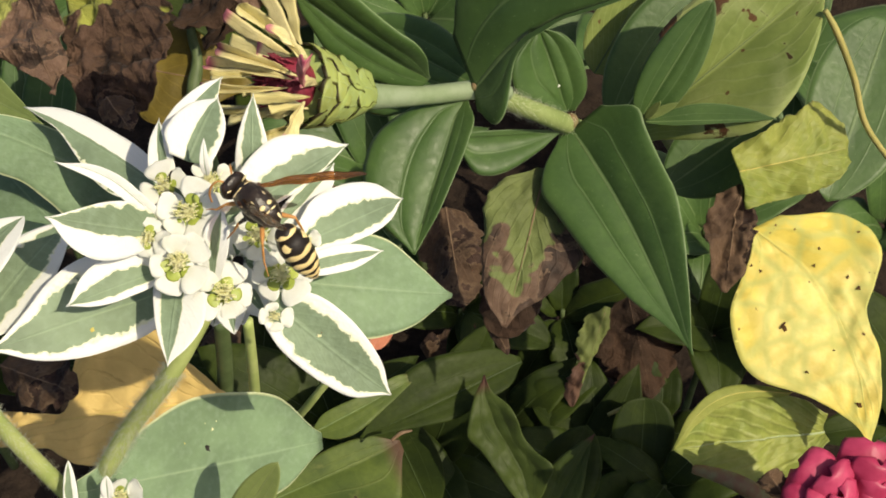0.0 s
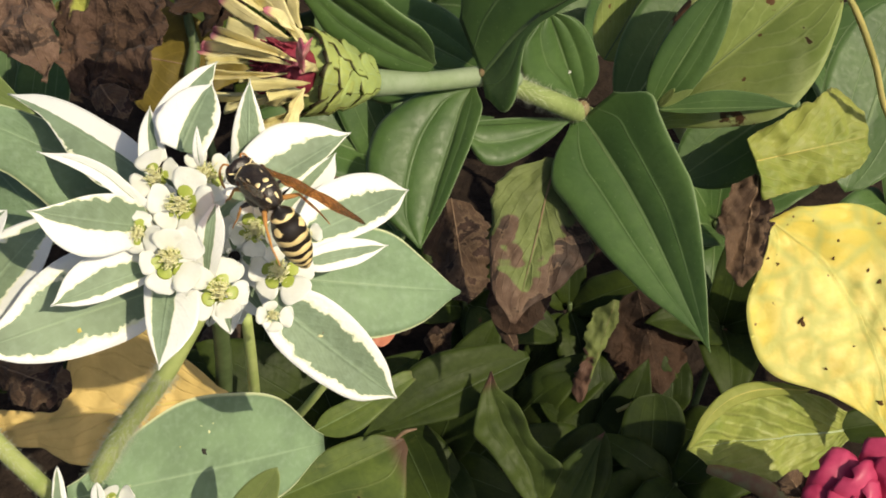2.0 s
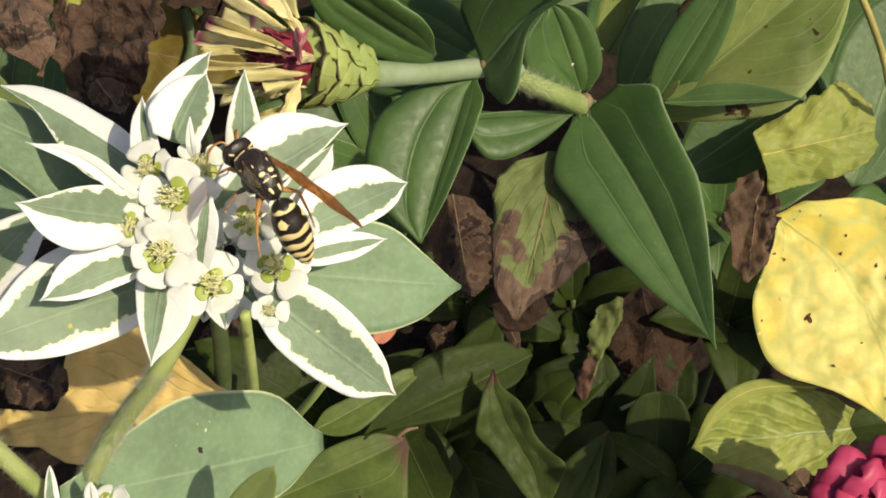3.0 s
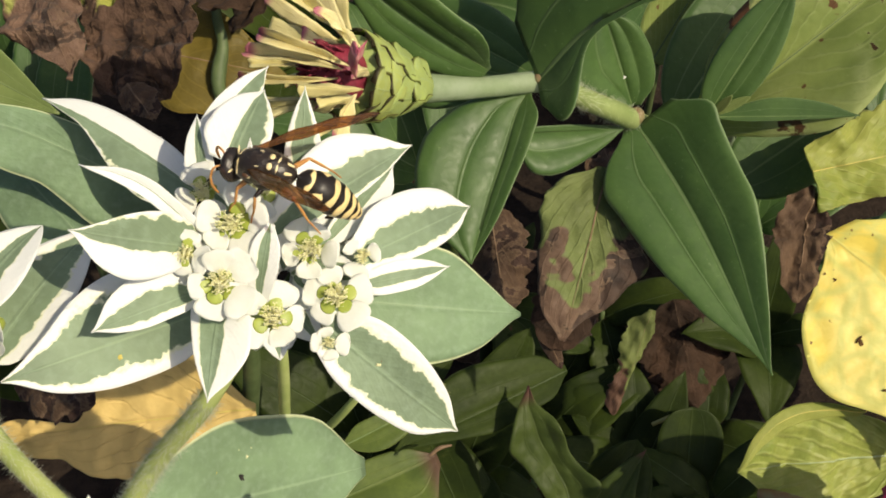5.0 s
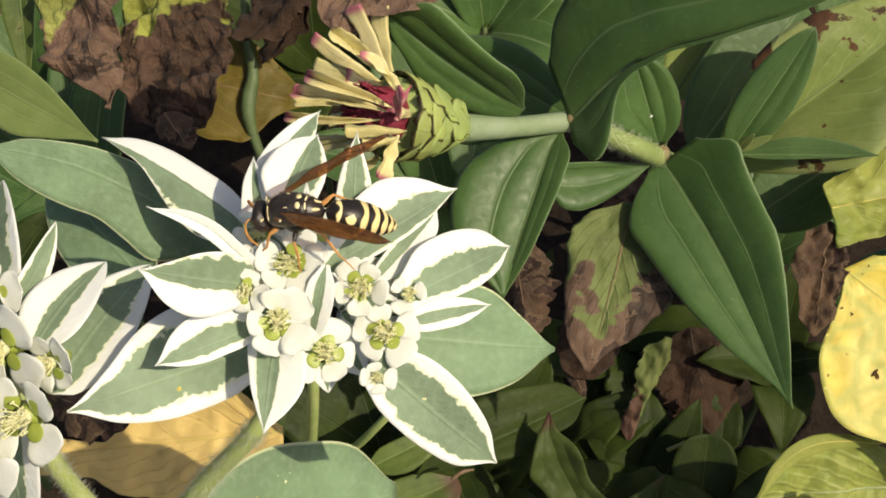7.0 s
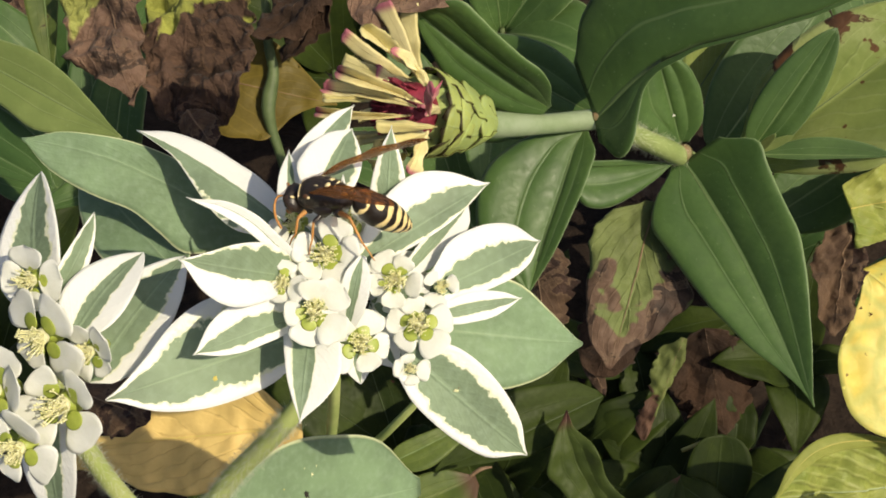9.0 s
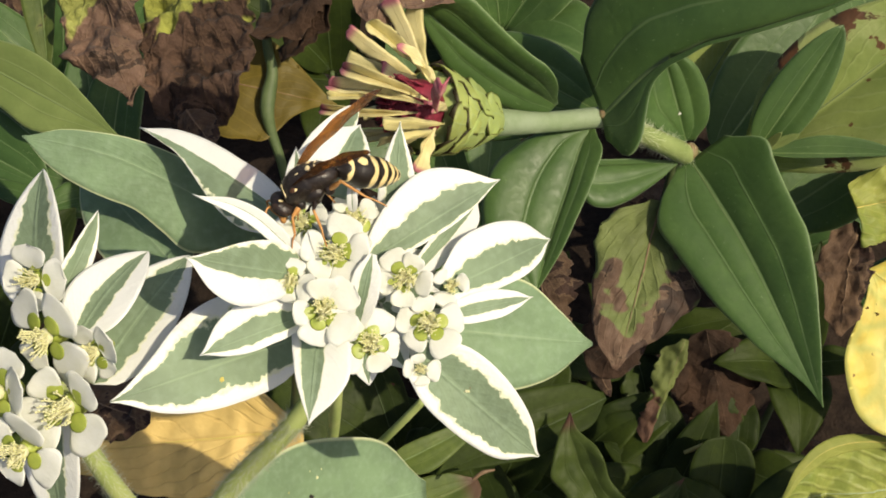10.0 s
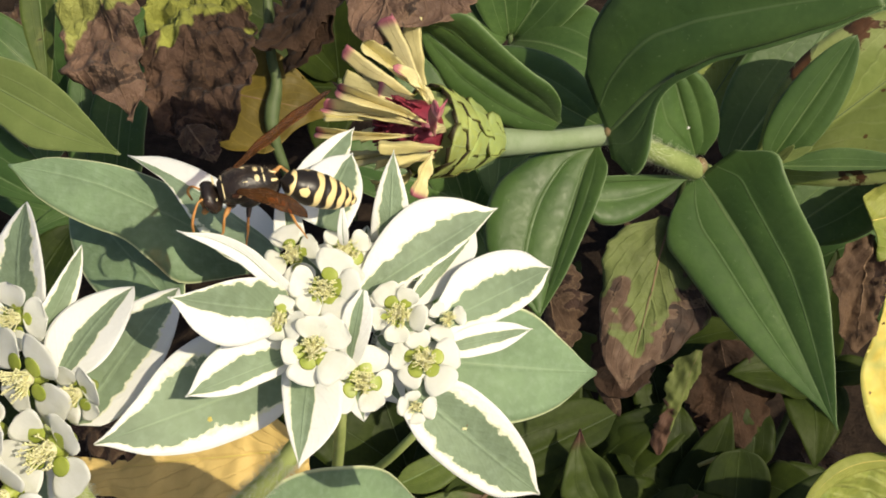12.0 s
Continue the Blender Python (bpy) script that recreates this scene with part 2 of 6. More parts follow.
M = {
    "zinnia_leaf": leaf_material("zinnia_leaf", (0.070, 0.130, 0.031), (0.039, 0.084, 0.018), (0.25, 0.33, 0.16), None, rough=0.50, through=0.13, vein_mix=0.32, spec=0.40, grain=0.00007),
    "zinnia_leaf_old": leaf_material("zinnia_leaf_old", (0.27, 0.33, 0.09), (0.18, 0.24, 0.055), (0.34, 0.39, 0.15), (7, 0.7), blotch=((0.11, 0.05, 0.022), 0.615, 85), specks=((0.12, 0.055, 0.02), 0.70), rough=0.5, through=0.25, pale=(0.34, 0.39, 0.15), vein_relief=0.4),
    "zinnia_leaf_rotting": leaf_material("zinnia_leaf_rotting", (0.135, 0.082, 0.052), (0.055, 0.034, 0.023), (0.19, 0.13, 0.08), (6, 0.8), rough=0.7, through=0.12, grain=0.0004, blotch=((0.060, 0.036, 0.024), 0.55, 170), fresh=((0.140, 0.175, 0.052), 0.50, 85, 1.6), vein_relief=0.35, vein_mix=0.3),
    "withered_leaf": leaf_material("withered_leaf", (0.15, 0.080, 0.050), (0.075, 0.038, 0.026), (0.21, 0.13, 0.08), (6, 0.8), rough=0.7, through=0.12, grain=0.0003, fresh=((0.155, 0.19, 0.05), 0.62, 110, 1.7), vein_relief=0.3),
    # Yellow lowered to olive so the colour itself carries the leaf's shade.
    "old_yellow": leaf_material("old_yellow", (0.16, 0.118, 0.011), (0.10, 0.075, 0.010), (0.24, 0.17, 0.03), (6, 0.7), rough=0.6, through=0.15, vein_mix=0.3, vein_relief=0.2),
    "node": plain_material("node", (0.19, 0.095, 0.05), (0.20, 0.20, 0.09), 300, 0.6, 0.0001),
    # Both low leaf greens are darkened to stand for shade from leaves above.
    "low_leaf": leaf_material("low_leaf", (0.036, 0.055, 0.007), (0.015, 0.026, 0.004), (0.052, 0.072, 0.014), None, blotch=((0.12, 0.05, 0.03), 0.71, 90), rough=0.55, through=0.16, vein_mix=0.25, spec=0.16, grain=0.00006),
    "low_leaf_tipped": leaf_material("low_leaf_tipped", (0.062, 0.088, 0.017), (0.032, 0.050, 0.010), (0.10, 0.13, 0.035), None, rough=0.55, through=0.16, tip=(0.10, 0.045, 0.035), vein_mix=0.25, grain=0.00008, spec=0.2),
    "lime_leaf": leaf_material("lime_leaf", (0.34, 0.37, 0.09), (0.22, 0.28, 0.055), (0.46, 0.47, 0.18), (6, 0.7), blotch=((0.24, 0.17, 0.04), 0.72, 60), rough=0.5, through=0.25, vein_relief=0.5, grain=0.00025, soft_veins=0.12, vein_mix=0.35),
    "olive_leaf": leaf_material("olive_leaf", (0.112, 0.155, 0.028), (0.055, 0.086, 0.016), (0.19, 0.21, 0.06), None, blotch=((0.07, 0.045, 0.02), 0.66, 70), rough=0.55, through=0.2, tip=(0.10, 0.058, 0.035), vein_mix=0.3, grain=0.00008),
    "yellow_leaf": leaf_material("yellow_leaf", (0.77, 0.62, 0.11), (0.68, 0.56, 0.10), (0.55, 0.55, 0.15), (5, 0.45), specks=((0.20, 0.11, 0.03), 0.725), rough=0.55, through=0.22, pale=(0.80, 0.68, 0.22), vein_mix=0.55, vein_relief=0.3, soft_veins=0.09, netting=((0.50, 0.52, 0.15), 150, 0.65)),
    "crinkled_leaf": leaf_material("crinkled_leaf", (0.33, 0.35, 0.075), (0.20, 0.25, 0.045), (0.42, 0.41, 0.13), (8, 0.6), blotch=((0.13, 0.06, 0.03), 0.70, 80), rough=0.55, through=0.25),
    "tan_leaf": leaf_material("tan_leaf", (0.74, 0.55, 0.20), (0.62, 0.45, 0.15), (0.56, 0.38, 0.12), (7, 0.6), vein_relief=-1.2, blotch=((0.16, 0.09, 0.04), 0.76, 40), rough=0.6, through=0.2, vein_mix=0.3),
    "dead_leaf": leaf_material("dead_leaf", (0.120, 0.074, 0.042), (0.050, 0.030, 0.019), (0.17, 0.115, 0.07), (7, 0.6), vein_relief=0.12, rough=0.75, through=0.06, grain=0.0008, vein_mix=0.2, blotch=((0.045, 0.025, 0.018), 0.58, 120), spec=0.2),
    "dead_leaf_green": leaf_material("dead_leaf_green", (0.20, 0.120, 0.078), (0.095, 0.056, 0.038), (0.20, 0.13, 0.08), (6, 0.6), rough=0.65, through=0.10, grain=0.0013, vein_mix=0.25, fresh=((0.31, 0.33, 0.08), 0.28, 75, 1.0), vein_relief=0.2, blotch=((0.075, 0.045, 0.03), 0.60, 130)),
    # Dead leaf brown taken nearly to black: shade put into the colour.
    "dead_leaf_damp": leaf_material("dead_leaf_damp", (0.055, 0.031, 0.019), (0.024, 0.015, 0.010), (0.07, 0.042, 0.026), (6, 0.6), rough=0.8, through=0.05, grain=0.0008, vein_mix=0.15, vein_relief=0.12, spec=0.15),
    "dead_leaf_dark": leaf_material("dead_leaf_dark", (0.110, 0.066, 0.045), (0.046, 0.028, 0.020), (0.08, 0.048, 0.028), (6, 0.6), rough=0.8, through=0.05, grain=0.0013, vein_mix=0.25, fresh=((0.30, 0.32, 0.07), 0.30, 75, 0.8), vein_relief=0.2, blotch=((0.040, 0.024, 0.017), 0.57, 120), spec=0.15),
    "spurge_leaf": variegated("spurge_leaf", 0.968, (0.225, 0.335, 0.185), (0.80, 0.82, 0.70), (0.66, 0.72, 0.42), 0.03),
    "spurge_bract": variegated("spurge_bract", 0.5, (0.245, 0.33, 0.205), (0.84, 0.85, 0.82), (0.80, 0.82, 0.58), 1.0),
    "spurge_petal": plain_material("spurge_petal", (0.84, 0.85, 0.81), (0.79, 0.80, 0.73), 500, 0.55, 0.00008, 0.35),
    "spurge_gland": plain_material("spurge_gland", (0.38, 0.44, 0.085), (0.27, 0.34, 0.05), 500, 0.42, 0.00005, 0.15),
    "spurge_stamen": plain_material("spurge_stamen", (0.94, 0.92, 0.66), (0.88, 0.87, 0.52), 900, 0.6, 0.00004, 0.45),
    "spurge_stem": plain_material("spurge_stem", (0.52, 0.59, 0.22), (0.41, 0.50, 0.16), 200, 0.5, 0.0001, 0.2),
    "zinnia_stem": plain_material("zinnia_stem", (0.25, 0.31, 0.195), (0.19, 0.255, 0.13), 260, 0.6, 0.00012, 0.05),
    "zinnia_stem_low": plain_material("zinnia_stem_low", (0.27, 0.33, 0.12), (0.20, 0.26, 0.08), 260, 0.6, 0.00012, 0.05),
    "hair": plain_material("hair", (0.75, 0.78, 0.62), (0.66, 0.70, 0.52), 200, 0.4, 0, 0.4),
    "zinnia_scale_old": variegated("zinnia_scale_old", 0.462, (0.43, 0.50, 0.14), (0.030, 0.024, 0.010), (0.12, 0.12, 0.03), 0.07),
    # Stem green with the bed's shade mixed into its colour.
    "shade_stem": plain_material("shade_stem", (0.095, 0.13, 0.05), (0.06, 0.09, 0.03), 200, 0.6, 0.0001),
    "ray_cream": leaf_material("ray_cream", (0.80, 0.74, 0.40), (0.60, 0.53, 0.22), (0.36, 0.32, 0.09), None, rough=0.55, through=0.18, vein_mix=0.65),
    "ray_pink": plain_material("ray_pink", (0.46, 0.09, 0.16), (0.58, 0.28, 0.26), 420, 0.55, 0.0001, 0.2),
    "disc_red": plain_material("disc_red", (0.26, 0.025, 0.05), (0.14, 0.015, 0.03), 500, 0.6, 0.0002, 0.1),
    "magenta_petal": plain_material("magenta_petal", (0.56, 0.065, 0.155), (0.38, 0.028, 0.085), 160, 0.45, 0.0002, 0.2),
    "zinnia_scale": variegated("zinnia_scale", 0.482, (0.43, 0.53, 0.16), (0.045, 0.045, 0.014), (0.16, 0.18, 0.04), 0.05),
    "ray_blush": leaf_material("ray_blush", (0.80, 0.73, 0.40), (0.60, 0.52, 0.23), (0.38, 0.32, 0.10), None, rough=0.55, through=0.18, vein_mix=0.65, tip=(0.46, 0.15, 0.19)),
    "side_leaf": leaf_material("side_leaf", (0.21, 0.265, 0.082), (0.145, 0.195, 0.055), (0.30, 0.35, 0.17), None, rough=0.45, through=0.2, vein_mix=0.4),
    "rib_green": plain_material("rib_green", (0.17, 0.23, 0.09), (0.12, 0.18, 0.06), 300, 0.5, 0.00005, 0.1),
    # Rib green dimmed along with the shade-darkened low leaves.
    "rib_dark": plain_material("rib_dark", (0.05, 0.075, 0.022), (0.035, 0.055, 0.016), 300, 0.5, 0.00005, 0.1),
    "rib_soft": plain_material("rib_soft", (0.29, 0.38, 0.23), (0.25, 0.34, 0.20), 300, 0.5, 0.00005, 0.1),
    "rib_pale": plain_material("rib_pale", (0.40, 0.47, 0.27), (0.33, 0.42, 0.22), 300, 0.5, 0.00005, 0.1),
    "rib_yellow": plain_material("rib_yellow", (0.66, 0.56, 0.14), (0.56, 0.47, 0.12), 300, 0.5, 0.00005, 0.1),
    "rib_brown": plain_material("rib_brown", (0.20, 0.13, 0.075), (0.13, 0.08, 0.045), 300, 0.6, 0.00005, 0.0),
    "soil": plain_material("soil", (0.030, 0.021, 0.015), (0.014, 0.010, 0.008), 180, 0.9, 0.002, 0.0, 0.1),
    "tendril": plain_material("tendril", (0.46, 0.40, 0.14), (0.34, 0.32, 0.10), 200, 0.5, 0.0001, 0.1),
    "orange_petal": plain_material("orange_petal", (0.55, 0.22, 0.12), (0.42, 0.14, 0.08), 300, 0.6, 0.0001, 0.2),
}


# ---- builders ----
ORIGIN = {}
AXIS = []


def mesh_object(name, verts, faces, material, uvs=None, rims=None, smooth=True):
    """One mesh from millimetres; uvs and rims are given per vertex."""
    me = bpy.data.meshes.new(name)
    me.from_pydata([tuple(c * MM for c in v) for v in verts], [], faces)
    if uvs is not None:
        layer = me.uv_layers.new(name="UVMap")
        index = np.empty(len(me.loops), dtype=np.int32)
        me.loops.foreach_get("vertex_index", index)
        layer.data.foreach_set("uv", np.asarray(uvs, dtype=np.float32)[index].ravel())
    if rims is not None:
        me.attributes.new("rim", "FLOAT", "POINT").data.foreach_set("value", np.asarray(rims, dtype=np.float32))
    for m in material if isinstance(material, (list, tuple)) else (material,):
        me.materials.append(M[m])
    if smooth:
        me.shade_smooth()
    me.update()
    return new(name, me)


def thing(name, at, label, category, group="", kind=""):
    """An Empty at a thing's base, in bed millimetres."""
    ob = tagged(new(name), label, category, group, kind)
    ob.matrix_basis = BED @ Matrix.Translation(Vector(at) * MM)
    ORIGIN[ob] = Vector(at)
    return ob


def attach(ob, parent, label=""):
    ob.parent = parent
    if label:
        ob["label"] = label
    ORIGIN[ob] = ORIGIN[parent]
    return ob


def lone(ob, at, label, category, group="", kind=""):
    """A thing of one mesh, at its place in the bed."""
    ob.matrix_basis = BED @ Matrix.Translation(Vector(at) * MM)
    return tagged(ob, label, category, group, kind)


def eased(values, s):
    """A smooth curve through evenly spaced values."""
    u = s * (len(values) - 1)
    i = min(int(u), len(values) - 2)
    t = u - i
    a, b, c, d = values[max(i - 1, 0)], values[i], values[i + 1], values[min(i + 2, len(values) - 1)]
    return 0.5 * (2 * b + (c - a) * t + (2 * a - 5 * b + 4 * c - d) * t * t + (3 * b - a - 3 * c + d) * t ** 3)


def blade(base, tip, width, face=(0, 0, 1), arch=0.0, sweep=0.0, fold=10.0, cup=0.0, a=0.6, b=0.7, wave=0.0, waves=3, curl=0.0, groove=0.0,
          thick=0.25, nu=26, nv=12, green=(1.0, 1.0), left=1.0, right=1.0, ragged=0.0, twist=0.0, seed=0, crumple=0.0, lobe=0.0, wl=None, wr=None, bow=None, rise=None, origin=None):
    """A leaf blade between two points. face: the way its upper side looks; arch: rise of its middle; sweep: sideways bow;
    fold: degrees by which the halves are lifted, one number or two; cup: lift of the edges; curl: drop of the tip; green: share of each half that is not margin;
    wl, wr: half widths from base to tip, where the halves differ; bow, rise: the midrib's way to the side and up."""
    rnd = random.Random(seed)
    p0, p1 = Vector(base), Vector(tip)
    along = (p1 - p0).normalized()
    up = Vector(face)
    up = (up - along * up.dot(along)).normalized()
    sidewise = up.cross(along)
    length = (p1 - p0).length
    peak = (a / (a + b)) ** a * (b / (a + b)) ** b
    shift = Vector((rnd.uniform(0, 99), rnd.uniform(0, 99), rnd.uniform(0, 99)))
    top, uvs, rims = [], [], []
    AXIS.clear()
    folds = fold if isinstance(fold, tuple) else (fold, fold)
    tan_f = [math.tan(radians(q)) for q in folds]
    for i in range(nu + 1):
        s = i / nu
        q = max(1e-4, min(1 - 1e-4, s))
        w = 0.5 * width * (q ** a * (1 - q) ** b) / peak
        if lobe:
            w *= 1 + lobe * math.sin(s * 9.0)
        hump = 4 * s * (1 - s)
        c = p0 + along * (length * s) + up * (arch * hump - curl * s * s * s + (eased(rise, s) if rise else 0.0)) + sidewise * (sweep * hump + (eased(bow, s) if bow else 0.0))
        tw = radians(twist) * s
        sd = sidewise * math.cos(tw) + up * math.sin(tw)
        nn = up * math.cos(tw) - sidewise * math.sin(tw)
        for j in range(nv + 1):
            t = 2 * j / nv - 1
            half = w * (left if t > 0 else right)
            if wl:
                half = max(0.05, eased(wl if t > 0 else wr, s))
            at = abs(t)
            edge = 1 + ragged * (noise.noise(shift + Vector((s * 14, t * 2, 0))) + 0.6 * noise.noise(shift + Vector((s * 37, t * 2, 5)))) * at * at
            x = half * t * edge
            h = abs(x) * tan_f[0 if t > 0 else 1] + cup * at * at + wave * at * at * math.sin(2 * math.pi * waves * s + (0.0 if t > 0 else 1.7) + shift.x)
            if groove:
                puff = math.sin(math.pi * at / 0.44) ** 0.7 if at < 0.44 else 0.75 * math.sin(math.pi * (at - 0.44) / 0.56) ** 0.8 if at < 1 else 0.0
                h += groove * (puff - 1.1 * max(0.0, (at - 0.82) / 0.18) ** 2) * min(1.0, half / (0.24 * length)) ** 1.5 * min(1, 4 * s)
            if crumple:
                pp = Vector((s * length, x, 0)) * 0.11 + shift
                h += crumple * (noise.noise(pp) * 1.4 + 0.7 * noise.noise(pp * 2.7) + 0.35 * noise.noise(pp * 6.1))
            top.append(c + sd * x + nn * h)
            if j == nv // 2:
                AXIS.append((top[-1], nn))
            uvs.append((s, 0.5 + 0.5 * t))
            g = green[0] if t > 0 else green[1]
            end = max(0.0, (s - 0.80) / 0.20) ** 2 * 0.6
            rims.append(0.5 * at / max(0.05, g) + end * 0.5 if g < 1 else at)
    n = nv + 1
    o = Vector(origin) if origin is not None else p0
    verts = []
    for k, v in enumerate(top):
        i, j = divmod(k, n)
        du = top[min(i + 1, nu) * n + j] - top[max(i - 1, 0) * n + j]
        dv = top[i * n + min(j + 1, nv)] - top[i * n + max(j - 1, 0)]
        nrm = du.cross(dv)
        nrm = nrm.normalized() if nrm.length > 1e-9 else up
        if nrm.dot(up) < 0:
            nrm = -nrm
        s = i / nu
        verts.append((v - o, nrm * (0.5 * thick * (0.35 + 0.65 * (1 - abs(2 * j / nv - 1) ** 3)))))
    vs = [p + d for p, d in verts] + [p - d for p, d in verts]
    total = len(top)
    faces = []
    for i in range(nu):
        for j in range(nv):
            q = (i * n + j, i * n + j + 1, (i + 1) * n + j + 1, (i + 1) * n + j)
            faces.append(q)
            faces.append(tuple(total + k for k in reversed(q)))
    border = [j for j in range(n)] + [i * n + nv for i in range(1, nu + 1)] + [nu * n + j for j in range(nv - 1, -1, -1)] + [i * n for i in range(nu - 1, 0, -1)]
    for k, a0 in enumerate(border):
        b0 = border[(k + 1) % len(border)]
        faces.append((b0, a0, total + a0, total + b0))
    return vs, faces, uvs + uvs, rims + rims


def rib(axis, origin, radius, lift, material, stalk_length=0.0):
    """The raised midrib of the blade just built, and the stalk below it."""
    pts = [c + n * lift - Vector(origin) for c, n in axis[: int(len(axis) * 0.9)]]
    rad = [radius * (1 - 0.85 * k / len(pts)) for k in range(len(pts))]
    if stalk_length:
        back = (pts[0] - pts[3]).normalized()
        pts = [pts[0] + back * stalk_length + Vector((0, 0, -0.25 * stalk_length)), pts[0] + back * stalk_length * 0.5 + Vector((0, 0, -0.06 * stalk_length))] + pts
        rad = [radius * 1.5, radius * 1.3] + rad
    vs, fs, _ = tube(pts, rad, 6, 2)
    return mesh_object("midrib", vs, fs, material)


RIBS = {"zinnia_leaf": ("rib_green", 0.12), "zinnia_leaf_old": ("rib_green", 0.22), "spurge_leaf": ("rib_soft", 0.09), "low_leaf": ("rib_dark", 0.2), "low_leaf_tipped": ("rib_dark", 0.15), "olive_leaf": ("rib_green", 0.2), "lime_leaf": ("rib_pale", 0.25),
        "yellow_leaf": ("rib_yellow", 0.08), "tan_leaf": ("rib_yellow", 0.15), "crinkled_leaf": ("rib_yellow", 0.1), "zinnia_leaf_rotting": ("rib_brown", 0.25), "dead_leaf": ("rib_brown", 0.25), "dead_leaf_green": ("rib_brown", 0.10), "dead_leaf_dark": ("rib_brown", 0.05), "dead_leaf_damp": ("rib_brown", 0.05), "side_leaf": ("rib_green", 0.2), "withered_leaf": ("rib_brown", 0.06), "old_yellow": ("rib_brown", 0.25), "orange_petal": ("rib_brown", 0.1)}


def leaf(name, parent, base, tip, width, material, label="", **shape):
    """A leaf as a part of a plant, with its midrib."""
    vs, fs, uvs, rims = blade(base, tip, width, origin=ORIGIN[parent], **shape)
    axis = list(AXIS)
    ob = attach(mesh_object(name, vs, fs, material, uvs, rims), parent, label)
    if name == "leaf":
        m, rad = RIBS[material] if material in RIBS else RIBS["spurge_leaf"]
        attach(rib(axis, ORIGIN[parent], rad, 0.1, m), ob)
    return ob


def loose_leaf(name, base, tip, width, material, label, category="leaf", group="", stalk_length=10.0, **shape):
    """A leaf that is a thing of its own: blade, midrib and stalk."""
    ob = thing(name, base, label, category, group)
    vs, fs, uvs, rims = blade(base, tip, width, **shape)
    axis = list(AXIS)
    attach(mesh_object("blade", vs, fs, material, uvs, rims), ob)
    m, rad = RIBS[material]
    attach(rib(axis, base, rad, 0.1, m, stalk_length), ob)
    return ob


def tube(points, radii, sides=10, steps=6, wobble=0.0, seed=0):
    """A round stalk through some points, smoothly curved. Returns vertices, faces and the axis points."""
    pts = [Vector(p) for p in points]
    axis, rad = [], []
    for i in range(len(pts) - 1):
        a, b = pts[max(i - 1, 0)], pts[i]
        c, d = pts[i + 1], pts[min(i + 2, len(pts) - 1)]
        for k in range(steps):
            t = k / steps
            axis.append(0.5 * ((2 * b) + (c - a) * t + (2 * a - 5 * b + 4 * c - d) * t * t + (3 * b - a - 3 * c + d) * t ** 3))
            rad.append(radii[i] * (1 - t) + radii[i + 1] * t)
    axis.append(pts[-1])
    rad.append(radii[-1])
    vs, fs = [], []
    ref = Vector((0.3, 0.9, 0.2))
    for i, p in enumerate(axis):
        way = (axis[min(i + 1, len(axis) - 1)] - axis[max(i - 1, 0)]).normalized()
        x = (ref - way * ref.dot(way)).normalized()
        y = way.cross(x)
        for k in range(sides):
            an = 2 * math.pi * k / sides
            r = rad[i] * (1 + wobble * noise.noise(p * 0.6 + Vector((k, seed, 0))))
            vs.append(p + (x * math.cos(an) + y * math.sin(an)) * r)
    for i in range(len(axis) - 1):
        for k in range(sides):
            fs.append((i * sides + k, i * sides + (k + 1) % sides, (i + 1) * sides + (k + 1) % sides, (i + 1) * sides + k))
    fs.append(tuple(reversed(range(sides))))
    fs.append(tuple((len(axis) - 1) * sides + k for k in range(sides)))
    return vs, fs, axis


def stalk(name, parent, points, radii, material, label="", sides=10, wobble=0.05):
    vs, fs, _ = tube(points, radii, sides, 6, wobble)
    o = ORIGIN[parent]
    return attach(mesh_object(name, [v - o for v in vs], fs, material), parent, label)


def fuzz(parent, points, radius, count, length, seed=1, start=0.0, material="hair"):
    """Fine hairs standing off a stalk."""
    rnd = random.Random(seed)
    _, _, axis = tube(points, [1] * len(points))
    o = ORIGIN[parent]
    vs, fs = [], []
    for _ in range(count):
        u = (start + (1 - start) * rnd.random()) * (len(axis) - 1.001)
        i = int(u)
        p = axis[i].lerp(axis[i + 1], u - i)
        way = (axis[i + 1] - axis[i]).normalized()
        x = way.orthogonal().normalized()
        x.rotate(Matrix.Rotation(rnd.uniform(0, 2 * math.pi), 3, way))
        y = way.cross(x)
        a = p + x * radius * 0.9 - o
        e = a + (x + way * rnd.uniform(-0.5, 0.3) + y * rnd.uniform(-0.4, 0.4)).normalized() * length * rnd.uniform(0.5, 1.2)
        n = len(vs)
        vs += [a + y * 0.026, a - y * 0.026, a + way * 0.034, e]
        fs += [(n, n + 1, n + 3), (n + 1, n + 2, n + 3), (n + 2, n, n + 3)]
    ob = attach(mesh_object("hairs", vs, fs, material), parent, "fine pale hairs")
    return tagged(ob, kind="stuff")


def ball(centre, radii, rings=8, sides=12, turn=None):
    """An ellipsoid as vertices and faces."""
    vs, fs = [], []
    c = Vector(centre)
    turn = turn or Matrix.Identity(3)
    for i in range(rings + 1):
        th = math.pi * i / rings
        for k in range(sides):
            ph = 2 * math.pi * k / sides
            vs.append(c + turn @ Vector((radii[0] * math.sin(th) * math.cos(ph), radii[1] * math.sin(th) * math.sin(ph), radii[2] * math.cos(th))))
    for i in range(rings):
        for k in range(sides):
            fs.append((i * sides + k, (i + 1) * sides + k, (i + 1) * sides + (k + 1) % sides, i * sides + (k + 1) % sides))
    return vs, fs


def joined(pieces):
    vs, fs = [], []
    for v, f in pieces:
        n = len(vs)
        vs += v
        fs += [tuple(k + n for k in q) for q in f]
    return vs, fs


